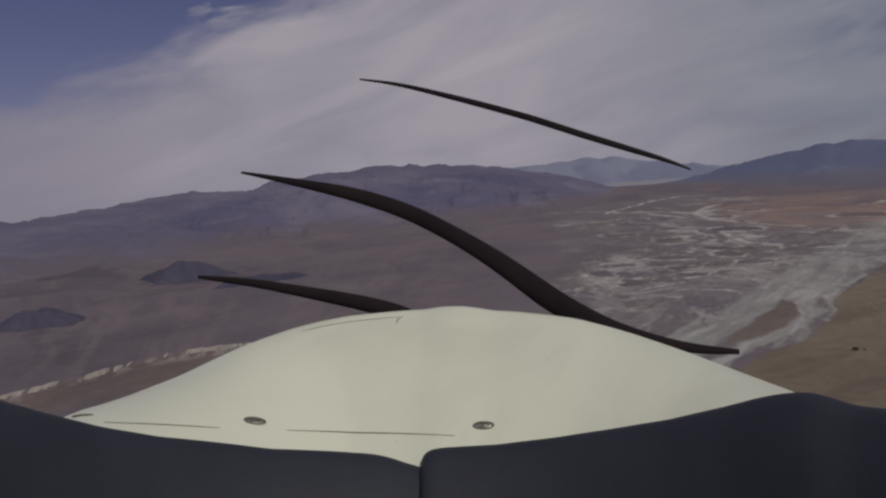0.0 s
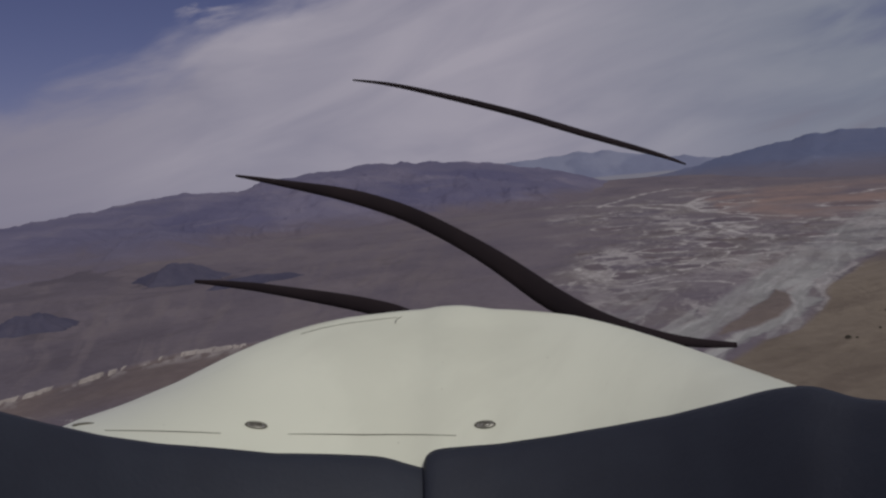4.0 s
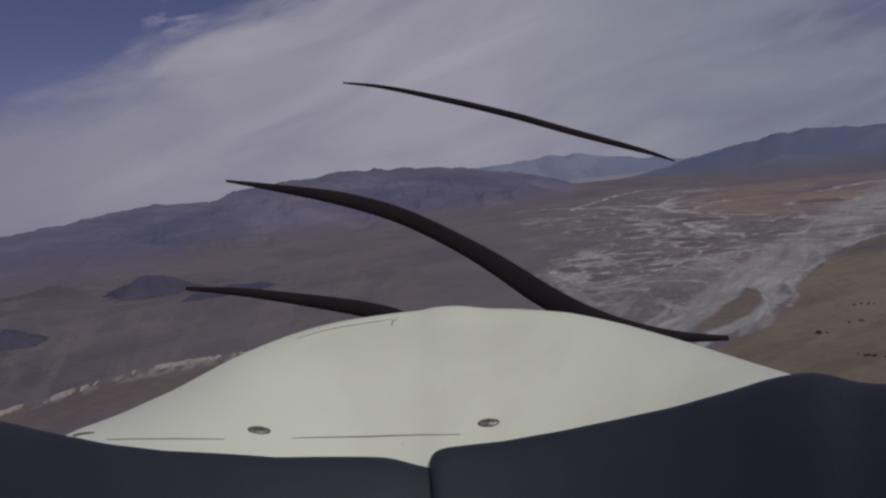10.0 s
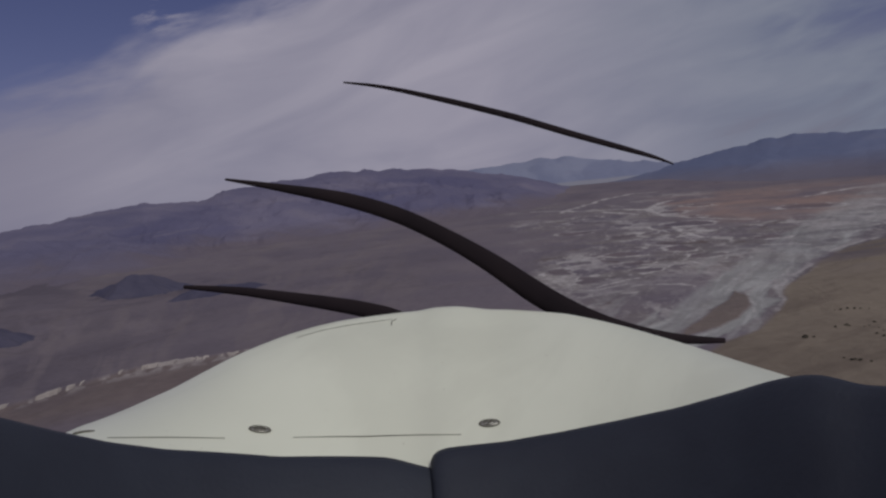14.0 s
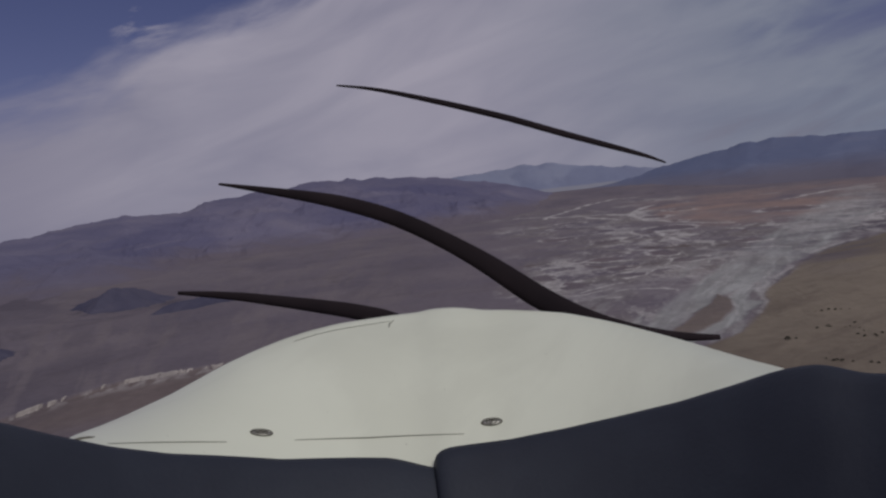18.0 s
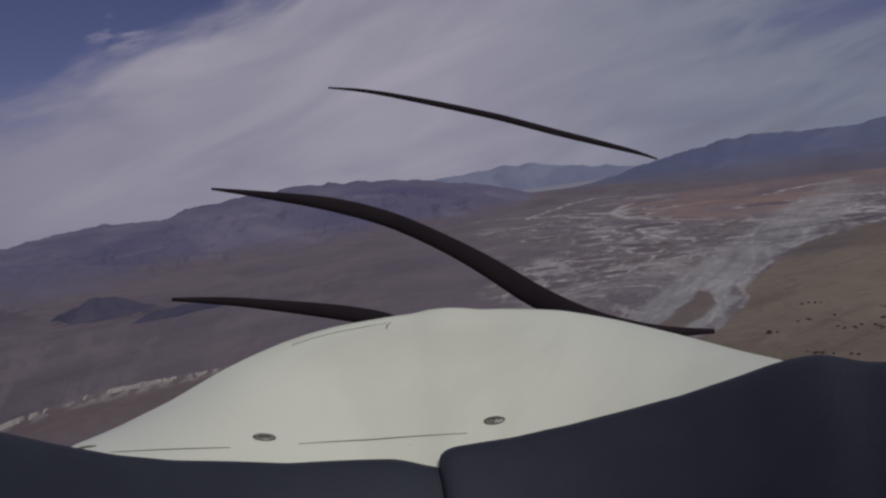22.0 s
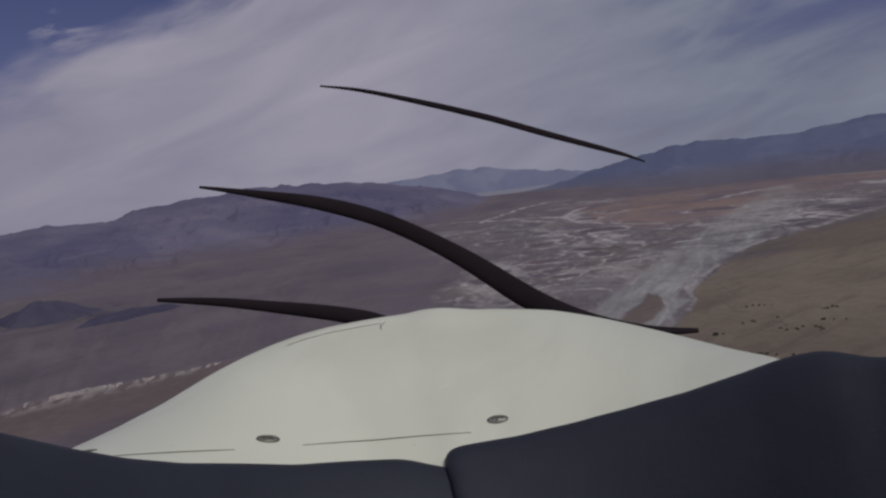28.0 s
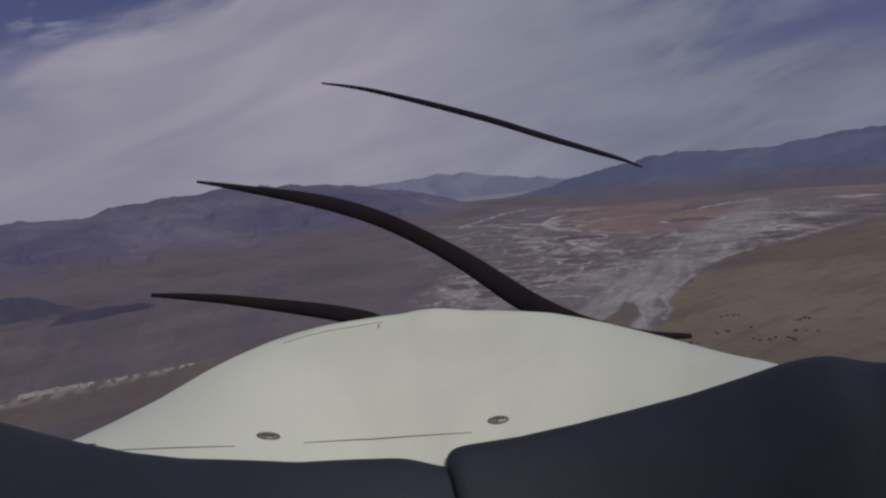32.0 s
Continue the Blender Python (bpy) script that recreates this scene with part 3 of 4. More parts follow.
TAN_FAN = [(120, 470), (175, 539), (215, 586), (257, 616), (312, 696), (367, 805), (440, 901), (500, 975), (572, 1063), (625, 1105), (760, 1190), (1100, 1400), (1600, 1650), (2600, 1900), (2600, -300), (100, -300)]
MAIN_WASH = [(150, 640), (206, 704), (236, 769), (306, 876), (403, 1022), (483, 1151), (548, 1234), (675, 1414), (806, 1605), (1010, 1886), (1230, 2190), (1560, 2640),
             (1500, 2400), (1300, 2080), (1056, 1700), (888, 1468), (758, 1306), (655, 1172), (567, 1070), (491, 988), (431, 912), (340, 819), (250, 717), (199, 635), (164, 587), (120, 520)]
BRANCHES = [([(441, 980), (373, 870), (323, 769), (290, 700)], 13, 9), ([(318, 745), (286, 693), (253, 649), (209, 607), (179, 577), (140, 530)], 13, 5),
            ([(620, 1150), (700, 1262), (780, 1300), (900, 1330)], 9, 3), ([(877, 1503), (976, 1570), (1100, 1590)], 14, 4)]
ISLAND = [(318, 811), (316, 776), (292, 716), (260, 669), (229, 634), (192, 614), (213, 652), (252, 715)]
CHANNELS = [([(450, 966), (409, 889), (362, 799), (326, 724), (301, 680)], 2.6), ([(410, 901), (377, 854), (349, 813)], 2.4), ([(311, 829), (318, 811), (305, 744), (286, 693)], 2.2), ([(409, 889), (394, 846), (355, 782)], 1.8)]
SALT_LINES = [
    [(438, 2722), (610, 3162), (772, 3442), (913, 3570), (1028, 3533)], [(348, 3035), (484, 2741), (611, 2564), (665, 2400), (622, 2075), (653, 1806), (701, 1685)],
    [(665, 2400), (786, 2681), (887, 2832)], [(336, 1781), (422, 1789), (477, 1737), (475, 1557)], [(542, 1769), (497, 1550), (493, 1404), (520, 1403)],
    [(276, 1058), (300, 1068)], [(223, 919), (255, 905), (277, 895), (283, 862)], [(331, 1072), (358, 1079), (360, 1036)], [(493, 1196), (529, 1172), (566, 1134)],
    [(343, 2057), (405, 2130), (470, 2080)], [(353, 1463), (371, 1464)], [(188, 861), (221, 859)], [(156, 910), (195, 924), (229, 944)], [(183, 936), (229, 975), (264, 987)],
    [(540, 2560), (560, 2380), (590, 2250)], [(1110, 2263), (1207, 2344), (1324, 2421), (1444, 2461)],
]
CLAY_PANS = [(400, 1135, 30, 26), (562, 1285, 26, 26), (334, 1044, 14, 14), (573, 1735, 46, 60), (940, 1900, 60, 80), (300, 1250, 24, 28)]
PAN_RNG = random.Random(21)
for _ in range(16):                                        # more reddish pans with crusted rims, spread over the flats
    a, d = radians(PAN_RNG.uniform(8.5, 20)), PAN_RNG.uniform(950, 2700)
    CLAY_PANS.append((d * math.sin(a), d * math.cos(a), d * PAN_RNG.uniform(0.008, 0.02), d * PAN_RNG.uniform(0.012, 0.03)))
CLIFF = [(-480, 510), (-425, 570), (-392, 625), (-358, 680), (-322, 716), (-270, 738), (-215, 752), (-150, 775), (-100, 790)]
ROAD = [(-520, 580), (-404, 560), (-364, 542), (-323, 520), (-280, 505), (-240, 500)]
ground = build_ground()


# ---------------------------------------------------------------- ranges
def build_range(name, mat, az_span, crest_az, crest_el, crest_r, foot_r, label, rough=1.0, seed=0.0, steps=(520, 90), power=1.25, foot_z=-6.0, relief=1.0, cloud_shade=()):
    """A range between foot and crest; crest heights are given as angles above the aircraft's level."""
    az = np.linspace(*az_span, steps[0])
    cr = np.interp(az, crest_az, crest_r)
    fr = np.interp(az, crest_az, foot_r)
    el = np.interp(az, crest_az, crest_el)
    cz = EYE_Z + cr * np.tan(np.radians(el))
    jag = cr * np.radians((fbm(az * 0.9 + seed, az * 0 + seed, 5, 0.6) - 0.5) * 0.34 + (ridged(az * 0.8 + seed, az * 0 + 4, 3, 0.5) - 0.6) * 0.24) * rough
    u = np.concatenate([np.linspace(0, 1, steps[1]), np.linspace(1.03, 1.3, 8)])
    U, A = np.meshgrid(u, az, indexing="ij")
    Rr = fr + (cr - fr) * np.minimum(U, 1.0) + np.maximum(U - 1, 0) * (4960 - cr) * 2.9
    Rr = np.minimum(Rr, 4960)
    X, Y = Rr * np.sin(np.radians(A)), Rr * np.cos(np.radians(A))
    fz = foot_z + fan_height(np.clip(A, -60, 60), Rr) * smooth(14, 6, A)
    up = np.clip(U, 0, 1) ** power
    # spurs and ravines run down from the crest
    spur = ridged(A * 0.3 + seed + (fbm(X / 500, Y / 500, 3) - .5) * 2.2, U * 1.3 + seed, 5, 0.45)
    knob = fbm(X / 220 + seed, Y / 220, 5, 0.55)
    mid_w = np.sin(np.pi * np.clip(U, 0, 1)) ** 0.8
    Z = fz + (cz - fz) * up + mid_w * (cz - fz) * relief * ((spur - 0.62) * 0.17 + (knob - 0.5) * 0.26)
    Z = Z + jag * np.clip(U, 0, 1) ** 12
    Z = np.where(U > 1, cz + jag + (foot_z - cz - jag) * (U - 1) / 0.3, Z)
    ob = grid_object(name, np.stack([X, Y, Z], -1), mat)
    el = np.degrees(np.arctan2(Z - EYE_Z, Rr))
    shade_share = np.zeros(X.shape)
    for a0, e0, wa, we in cloud_shade:                       # cloud shadow painted into the rock colour, with frayed outlines
        q = np.hypot((A - a0) / wa, (el - e0) / we) + (fbm(X / 240, Y / 240 + Z / 60, 5, 0.6) - 0.5) * 1.3
        shade_share = np.maximum(shade_share, smooth(1.15, 0.6, q))
    paint_soils(ob, "cloud_shade", (shade_share, shade_share, shade_share))
    return tagged(ob, label, "mountain", kind="structure")


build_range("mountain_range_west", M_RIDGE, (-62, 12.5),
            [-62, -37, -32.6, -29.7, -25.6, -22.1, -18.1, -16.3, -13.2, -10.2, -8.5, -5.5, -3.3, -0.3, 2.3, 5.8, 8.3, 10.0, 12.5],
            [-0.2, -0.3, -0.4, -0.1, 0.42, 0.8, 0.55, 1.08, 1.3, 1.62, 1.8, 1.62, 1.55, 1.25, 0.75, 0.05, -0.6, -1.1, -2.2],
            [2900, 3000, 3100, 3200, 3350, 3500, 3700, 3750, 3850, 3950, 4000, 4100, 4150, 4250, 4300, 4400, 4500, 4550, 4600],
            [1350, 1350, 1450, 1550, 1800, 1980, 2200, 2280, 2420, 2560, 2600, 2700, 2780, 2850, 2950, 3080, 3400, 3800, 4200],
            "long bare desert mountain range, purple-brown with haze in its colour", 1.0, 2.0, (900, 170), relief=1.7, cloud_shade=((-19, -1.3, 4.4, 1.8), (-2, -1.0, 6.0, 2.0)))
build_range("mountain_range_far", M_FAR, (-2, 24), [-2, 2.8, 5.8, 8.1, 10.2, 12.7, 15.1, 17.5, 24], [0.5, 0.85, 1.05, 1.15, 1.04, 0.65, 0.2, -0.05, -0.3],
            [4880] * 9, [4640] * 9, "mountain range on the horizon, coloured blue for haze", 0.9, 5.0, (240, 40), 1.0, 58.0, 0.7)
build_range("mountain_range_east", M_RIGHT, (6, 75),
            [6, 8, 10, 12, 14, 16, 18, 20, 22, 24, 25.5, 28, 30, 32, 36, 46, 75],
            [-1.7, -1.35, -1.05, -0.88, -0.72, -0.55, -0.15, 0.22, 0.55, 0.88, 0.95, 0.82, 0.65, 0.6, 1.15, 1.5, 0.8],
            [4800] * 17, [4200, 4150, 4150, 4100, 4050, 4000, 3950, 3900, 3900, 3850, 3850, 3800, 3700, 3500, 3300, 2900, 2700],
            "desert mountain range beyond the salt flats, coloured blue-grey for haze", 0.8, 9.0, (620, 120), 1.15, relief=0.32)
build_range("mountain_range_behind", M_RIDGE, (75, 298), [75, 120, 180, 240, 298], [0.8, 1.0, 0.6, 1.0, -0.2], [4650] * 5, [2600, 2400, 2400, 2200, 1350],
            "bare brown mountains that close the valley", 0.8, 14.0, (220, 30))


# ---------------------------------------------------------------- dark hills, badland cliff
def build_hill(cx, cy, half_w, half_d, height, turn, label, seed, flat=0.0):
    n, k = 72, 30
    th, s = np.meshgrid(np.linspace(0, 2 * np.pi, n, endpoint=False), np.linspace(0, 1.08, k))
    wob = 1 + (fbm(np.cos(th) * 2.2 + seed, np.sin(th) * 2.2 + seed, 5, 0.6) - 0.5) * 0.9
    x, y = half_w * s * np.cos(th) * wob, half_d * s * np.sin(th) * wob
    prof = np.where(s < flat, 1.0, np.cos(np.clip((s - flat) / (1 - flat), 0, 1) * np.pi / 2) ** 1.25)
    z = height * prof * (0.2 + 0.6 * ridged(x / half_w * 1.5 + seed, y / half_d * 1.5, 5, 0.55) + 1.0 * fbm(x / half_w * 2.2 + seed, y / half_d * 2.2, 5, 0.6)) - 1.0 - 6 * np.maximum(s - 1, 0) / 0.08
    c, q = math.cos(radians(turn)), math.sin(radians(turn))
    base = float(fan_height(np.array(math.degrees(math.atan2(cx, cy))), np.array(math.hypot(cx, cy))))
    co = np.stack([cx + c * x - q * y, cy + q * x + c * y, base + z], -1)
    return tagged(grid_object("lava_hill", co, M_LAVA, wrap=True), label, "hill", "dark hills on the fan")


build_hill(-590, 1380, 92, 74, 27, 20, "dark volcanic hill rising from the brown fan", 1.0, 0.12)
build_hill(-405, 1290, 92, 34, 10, 40, "low flat-topped dark lava mesa", 2.0, 0.55)
build_hill(-600, 935, 55, 40, 22, 35, "small dark cone-shaped hill at the fan's edge", 3.0)
build_hill(-1080, 1330, 150, 110, 36, 30, "dark rugged foothill below the range", 4.0)


def build_cliff():
    """A low scalloped step of pale clay between the upper plain and the badland strip, broken by gaps."""
    u = np.linspace(0, 1, 1600)
    px = np.interp(u, np.linspace(0, 1, len(CLIFF)), [p[0] for p in CLIFF])
    line = np.interp(px, [p[0] for p in CLIFF], [p[1] for p in CLIFF])
    py = line.copy()
    for _ in range(6):
        py = line + cliff_wander(px, py)
    py += (ridged(u * 45, u * 0 + 4, 3) - 0.6) * 7 + (fbm(u * 150, u * 0 + 2, 3) - 0.5) * 3
    show = smooth(0.34, 0.5, fbm(u * 34, u * 0 + 4, 4, 0.65)) * smooth(0, 0.1, u) * smooth(1.0, 0.86, u)
    tall = 0.1 + 0.95 * smooth(0.25, 0.75, fbm(u * 70, u * 0 + 8, 4, 0.65)) * (0.5 + 0.5 * show)
    rows = []
    for off, k in ((-7, -6.5), (-3.6, -4.2), (-2.2, -2.8), (-1.2, -1.0), (-0.4, 0.5), (0.8, 0.9), (3.5, 0.7), (7, -0.8), (9, -2.5)):
        rows.append(np.stack([px, py + off * (0.6 + 0.8 * fbm(u * 120, u * 0 + off * 0.2, 3)), k * (tall if k > 0 else 0.75) + fan_base(px, py) - 5.0 * (1 - show)], -1))
    ob = grid_object("badland_cliff", np.array(rows), M_CLAY)
    return tagged(ob, "broken line of pale eroded clay cliffs", "cliff", kind="structure")


build_cliff()


# ---------------------------------------------------------------- desert shrubs
def build_shrub():
    root = new("desert_shrub")
    bm = bmesh.new()
    for k in range(5):
        a = k * 1.26
        bmesh.ops.create_cone(bm, segments=5, radius1=0.14, radius2=0.05, depth=1.6,
                              matrix=Matrix.Translation((math.cos(a) * 0.35, math.sin(a) * 0.35, 0.7)) @ Matrix.Rotation(0.5, 4, (-math.sin(a), math.cos(a), 0)))
    part("stems", bm, M_BARK, root)
    rnd = random.Random(3)
    bm = bmesh.new()
    for k in range(150):
        a, e, rr = rnd.uniform(0, 6.283), rnd.uniform(0.05, 1.4), rnd.uniform(0.55, 1.0) ** 0.5
        c = Vector((2.3 * rr * math.cos(a) * math.cos(e), 2.3 * rr * math.sin(a) * math.cos(e), 0.5 + 1.9 * rr * math.sin(e)))
        q = Euler((rnd.uniform(0, 3), rnd.uniform(0, 3), rnd.uniform(0, 3))).to_matrix()
        s = rnd.uniform(0.25, 0.5)
        vs = [bm.verts.new(c + q @ Vector(p)) for p in ((-s, -s * .6, 0), (s, -s * .5, .1), (s * .9, s * .6, 0), (-s * .8, s * .5, .12))]
        bm.faces.new(vs)
    part("crown", bm, M_LEAF, root)
    return tagged(root, "dusty dark desert shrub on tan gravel", "shrub", "shrubs on the tan fan")


shrub = build_shrub()
SHRUB_LINES = [((270, 578), (277, 543), 2, 2), ((334, 643), (366, 640), 8, 3), ((258, 497), (286, 470), 8, 4), ((304, 588), (336, 576), 9, 4), ((306, 548), (346, 536), 14, 5), ((360, 560), (374, 548), 5, 2), ((380, 600), (400, 590), 7, 2)]


def place_shrubs():
    rnd = random.Random(11)
    first = True
    for (ax, ay), (bx, by), n, spread in SHRUB_LINES:
        for _ in range(n):
            u = rnd.random()
            x, y = ax + (bx - ax) * u + rnd.gauss(0, spread), ay + (by - ay) * u + rnd.gauss(0, spread)
            hit = ground_z(x, y)
            s = rnd.uniform(0.26, 0.62)
            m = Matrix.Translation((x, y, hit)) @ Matrix.Rotation(rnd.uniform(0, 6.28), 4, "Z")
            if first:
                shrub.matrix_basis = m
                first = False
            else:
                c = copy_thing(shrub, m)
                c.scale = (s, s, s * rnd.uniform(0.8, 1.1))


bpy.context.view_layer.update()


def ground_z(x, y):
    ok, at, *_ = ground.ray_cast(Vector((x, y, 400)), Vector((0, 0, -1)))
    return at.z if ok else 0.0


place_shrubs()

# ---------------------------------------------------------------- the aircraft
# Edges are given as azimuth and elevation in degrees from the pilot's mean eye point.
EYE = Vector((0, 0, EYE_Z))
AXIS = 1.6                                                # azimuth of the aircraft's nose, degrees
CREST = [(-45.0, -22.0), (-36.0, -17.2), (-31.9, -15.3), (-27.31, -14.08), (-24.12, -13.48), (-20.73, -12.64), (-16.5, -11.17), (-14.35, -10.57), (-12.16, -10.06), (-9.97, -9.7), (-7.77, -9.49), (-5.56, -9.44), (-3.34, -9.41),
         (-1.65, -9.44), (-0.56, -9.3), (1.13, -9.36), (2.44, -9.59), (3.57, -9.84), (5.51, -10.03), (7.68, -10.33), (9.84, -10.68), (11.95, -11.24), (14.02, -11.85), (18.06, -13.2), (21.94, -14.55), (25.47, -15.69), (31.5, -17.7), (38.0, -20.5), (48.0, -25.0)]
RIM_LEFT = [(-46.0, -4.0), (-38.4, -8.25), (-31.6, -12.14), (-28.5, -13.82), (-25.1, -15.44), (-21.4, -16.77), (-13.4, -18.83), (-8.5, -19.55), (-5.2, -20.05), (-4.2, -20.35), (-3.0, -20.81), (-2.1, -21.1), (-0.8, -21.5), (0.4, -22.0)]
RIM_RIGHT = [(-1.75, -24.0), (-1.8, -22.0), (-1.75, -20.6), (-1.5, -20.15), (-0.6, -19.9), (4.4, -19.81), (9.0, -19.34), (13.4, -18.66), (17.7, -17.85), (21.9, -16.7), (24.2, -15.95), (25.6, -15.6), (26.9, -15.4), (27.7, -15.36), (28.9, -15.6), (30.3, -15.95), (31.6, -15.95), (38.7, -15.7), (47.0, -15.6)]
CREST_DIST, RIM_DIST = 1.12, 0.86                          # metres straight ahead; both edges bend aft with the nose's curve
plane = new("light_aircraft")
plane.location = (0.03, 0.85, EYE_Z - 0.75)
tagged(plane, "light aircraft in flight, cream cowling and black propeller", "aircraft")
bpy.context.view_layer.update()


def under(ob, parent):
    """Hang ob, built in world metres, under parent without moving it."""
    ob.parent = parent
    ob.matrix_parent_inverse = Matrix.Translation(-plane.location) if parent is plane else Matrix.Identity(4)
    return ob


def eased(table, az, n=3):
    """Heights of an edge along az, rounded between its given places."""
    fine = np.linspace(table[0][0], table[-1][0], 500)
    v = np.interp(fine, [p[0] for p in table], [p[1] for p in table])
    for _ in range(n * 6):
        v[1:-1] = (v[:-2] + 2 * v[1:-1] + v[2:]) / 4
    return np.interp(az, fine, v)


def ahead(az, el, dist):
    a, e = np.radians(az), np.radians(el)
    return np.stack([np.sin(a) * np.cos(e) * dist, np.cos(a) * np.cos(e) * dist, EYE_Z + np.sin(e) * dist], -1)


LOW_EDGE = sorted(RIM_LEFT[:-3] + RIM_RIGHT[3:])


def cowl_edges(az):
    top = eased(CREST, az, 1)
    low = np.minimum(eased(LOW_EDGE, az, 12) - 3.0, top - 3.5)
    return top, low


def cowl_place(az, s):
    """A place on the cowling's top: s = 0 on its crest, 1 under the glareshield."""
    top, low = cowl_edges(az)
    bow = np.cos(np.radians(az - AXIS))
    front, back = ahead(az, top, CREST_DIST * bow), ahead(az, low, (RIM_DIST - 0.02) * bow)
    s = np.asarray(s)[..., None]
    at = front + (back - front) * s
    at[..., 2] += 0.016 * (4 * s * (1 - s))[..., 0]         # crowned
    return at


def on_cowl(az, el, lift=0.0):
    """The place and normal where the view at az, el meets the cowling."""
    lo, hi = 0.0, 1.0
    for _ in range(40):
        mid = (lo + hi) / 2
        p = cowl_place(np.array(az), np.array(mid)) - np.array(EYE)
        if math.degrees(math.atan2(p[2], math.hypot(p[0], p[1]))) > el:
            lo = mid
        else:
            hi = mid
    p, q, r = (Vector(cowl_place(np.array(az + da), np.array(lo + ds))) for da, ds in ((0, 0), (0.3, 0), (0, 0.01)))
    nrm = (q - p).cross(r - p).normalized()
    if nrm.z < 0:
        nrm = -nrm
    return p + nrm * lift, nrm


def build_cowling():
    az = np.linspace(-44, 47, 260)
    rows = [cowl_place(az, np.full(az.shape, s)) for s in np.linspace(1, 0, 40)]
    crest = rows[-1]
    out = crest[:, :2] - np.array([0.03, 0.5])
    out /= np.linalg.norm(out, axis=1)[:, None]
    for go, down in ((0.006, 0.0035), (0.014, 0.011), (0.022, 0.022), (0.027, 0.034), (0.03, 0.055), (0.031, 0.1), (0.031, 0.2), (0.028, 0.34)):   # the nose rolls under
        rows.append(np.concatenate([crest[:, :2] + out * go, crest[:, 2:] - down], 1))
    back = rows[0]
    rows.insert(0, np.concatenate([back[:, :2], back[:, 2:] - 0.2], 1))
    ob = under(grid_object("cowling", np.array(rows), M_PAINT), plane)
    return tagged(ob, "smooth cream-painted engine cowling")


cowling = build_cowling()


def build_fastener(az, el, turn):
    at, nrm = on_cowl(az, el)
    wide = (at - EYE).cross(nrm).normalized()
    q = Matrix((wide, nrm.cross(wide), nrm)).transposed().to_4x4()
    base = Matrix.Translation(at) @ q @ Matrix.Diagonal((1.1, 0.52, 1, 1)) @ Matrix.Rotation(turn, 4, "Z")
    bm = bmesh.new()
    bmesh.ops.create_cone(bm, cap_ends=True, segments=28, radius1=0.0112, radius2=0.0104, depth=0.0018, matrix=base)
    ob = part("fastener", bm, M_STEEL, cowling, "steel quarter-turn fastener with dark rim")
    under(ob, cowling)
    bm = bmesh.new()
    for r1, r2 in ((0.0118, 0.01), (0.0066, 0.0054)):
        ring = []
        for k in range(28):
            a = k * math.tau / 28
            for r, z in ((r1, 0.0006), ((r1 + r2) / 2, 0.0019), (r2, 0.0013)):
                ring.append(bm.verts.new(base @ Vector((r * math.cos(a), r * math.sin(a), z))))
        for k in range(28):
            for j in range(2):
                a, b = k * 3 + j, ((k + 1) % 28) * 3 + j
                bm.faces.new((ring[a], ring[b], ring[b + 1], ring[a + 1]))
    bmesh.ops.create_cube(bm, size=1, matrix=base @ Matrix.Translation((0, 0, 0.0011)) @ Matrix.Diagonal((0.0104, 0.0019, 0.0008, 1)))
    under(part("fastener_rim", bm, M_GROOVE, ob), cowling)


for az, el, turn in ((-14.7, -16.67, 0.3), (3.2, -18.42, 1.1)):
    build_fastener(az, el, turn)


def build_latch(az, el):
    """A narrow dark latch slot let into the cowling's edge."""
    at, nrm = on_cowl(az, el)
    wide = (at - EYE).cross(nrm).normalized()
    base = Matrix.Translation(at) @ Matrix((wide, nrm.cross(wide), nrm)).transposed().to_4x4() @ Matrix.Rotation(0.35, 4, "Z") @ Matrix.Diagonal((1, 0.3, 1, 1))
    bm = bmesh.new()
    for rad, h in ((0.0118, 0.0016), (0.0075, 0.0028)):
        bmesh.ops.create_cone(bm, cap_ends=True, segments=24, radius1=rad, radius2=rad * 0.85, depth=h, matrix=base)
    under(part("latch", bm, M_GROOVE, cowling, "small dark latch slot"), cowling)


build_latch(-26.75, -14.4)


def build_seam(name, pts, width, label):
    """A narrow strip on the cowling through places given in degrees."""
    u = np.linspace(0, 1, 40)
    k = np.linspace(0, 1, len(pts))
    hits = [on_cowl(a, b, 0.0003) for a, b in zip(np.interp(u, k, [p[0] for p in pts]), np.interp(u, k, [p[1] for p in pts]))]
    rows = [[], [], []]
    for i, (p, nrm) in enumerate(hits):
        tng = (hits[min(i + 1, 39)][0] - hits[max(i - 1, 0)][0]).normalized()
        side = tng.cross(nrm) * width * (0.35 + 0.65 * math.sin(math.pi * u[i]))
        for row, m, z in zip(rows, (-1, 0, 1), (0, 0.0005, 0)):
            row.append(tuple(p + side * m + nrm * z))
    ob = under(grid_object(name, np.array(rows), M_GROOVE), cowling)
    return tagged(ob, label)


build_seam("panel_gap", [(-25.3, -15.15), (-21.2, -16.0), (-17.3, -16.83)], 0.0009, "thin dark gap between cowling panels")
build_seam("panel_gap", [(-12.3, -17.64), (-6.7, -18.38), (0.9, -19.07)], 0.0008, "thin dark gap between cowling panels")
build_seam("panel_gap", [(-11.35, -10.36), (-9.59, -10.1), (-7.83, -9.96), (-5.62, -9.91), (-3.84, -9.88)], 0.0005, "faint edge line of the cowling's lip")
build_seam("panel_gap", [(-3.5, -9.85), (-3.9, -10.05), (-4.0, -10.37)], 0.0009, "thin dark gap between cowling panels")


# propeller, halted, with scimitar blades; places in the propeller's plane, x and z from the eye
PROP_Y = 1.16
propeller = under(new("propeller"), plane)


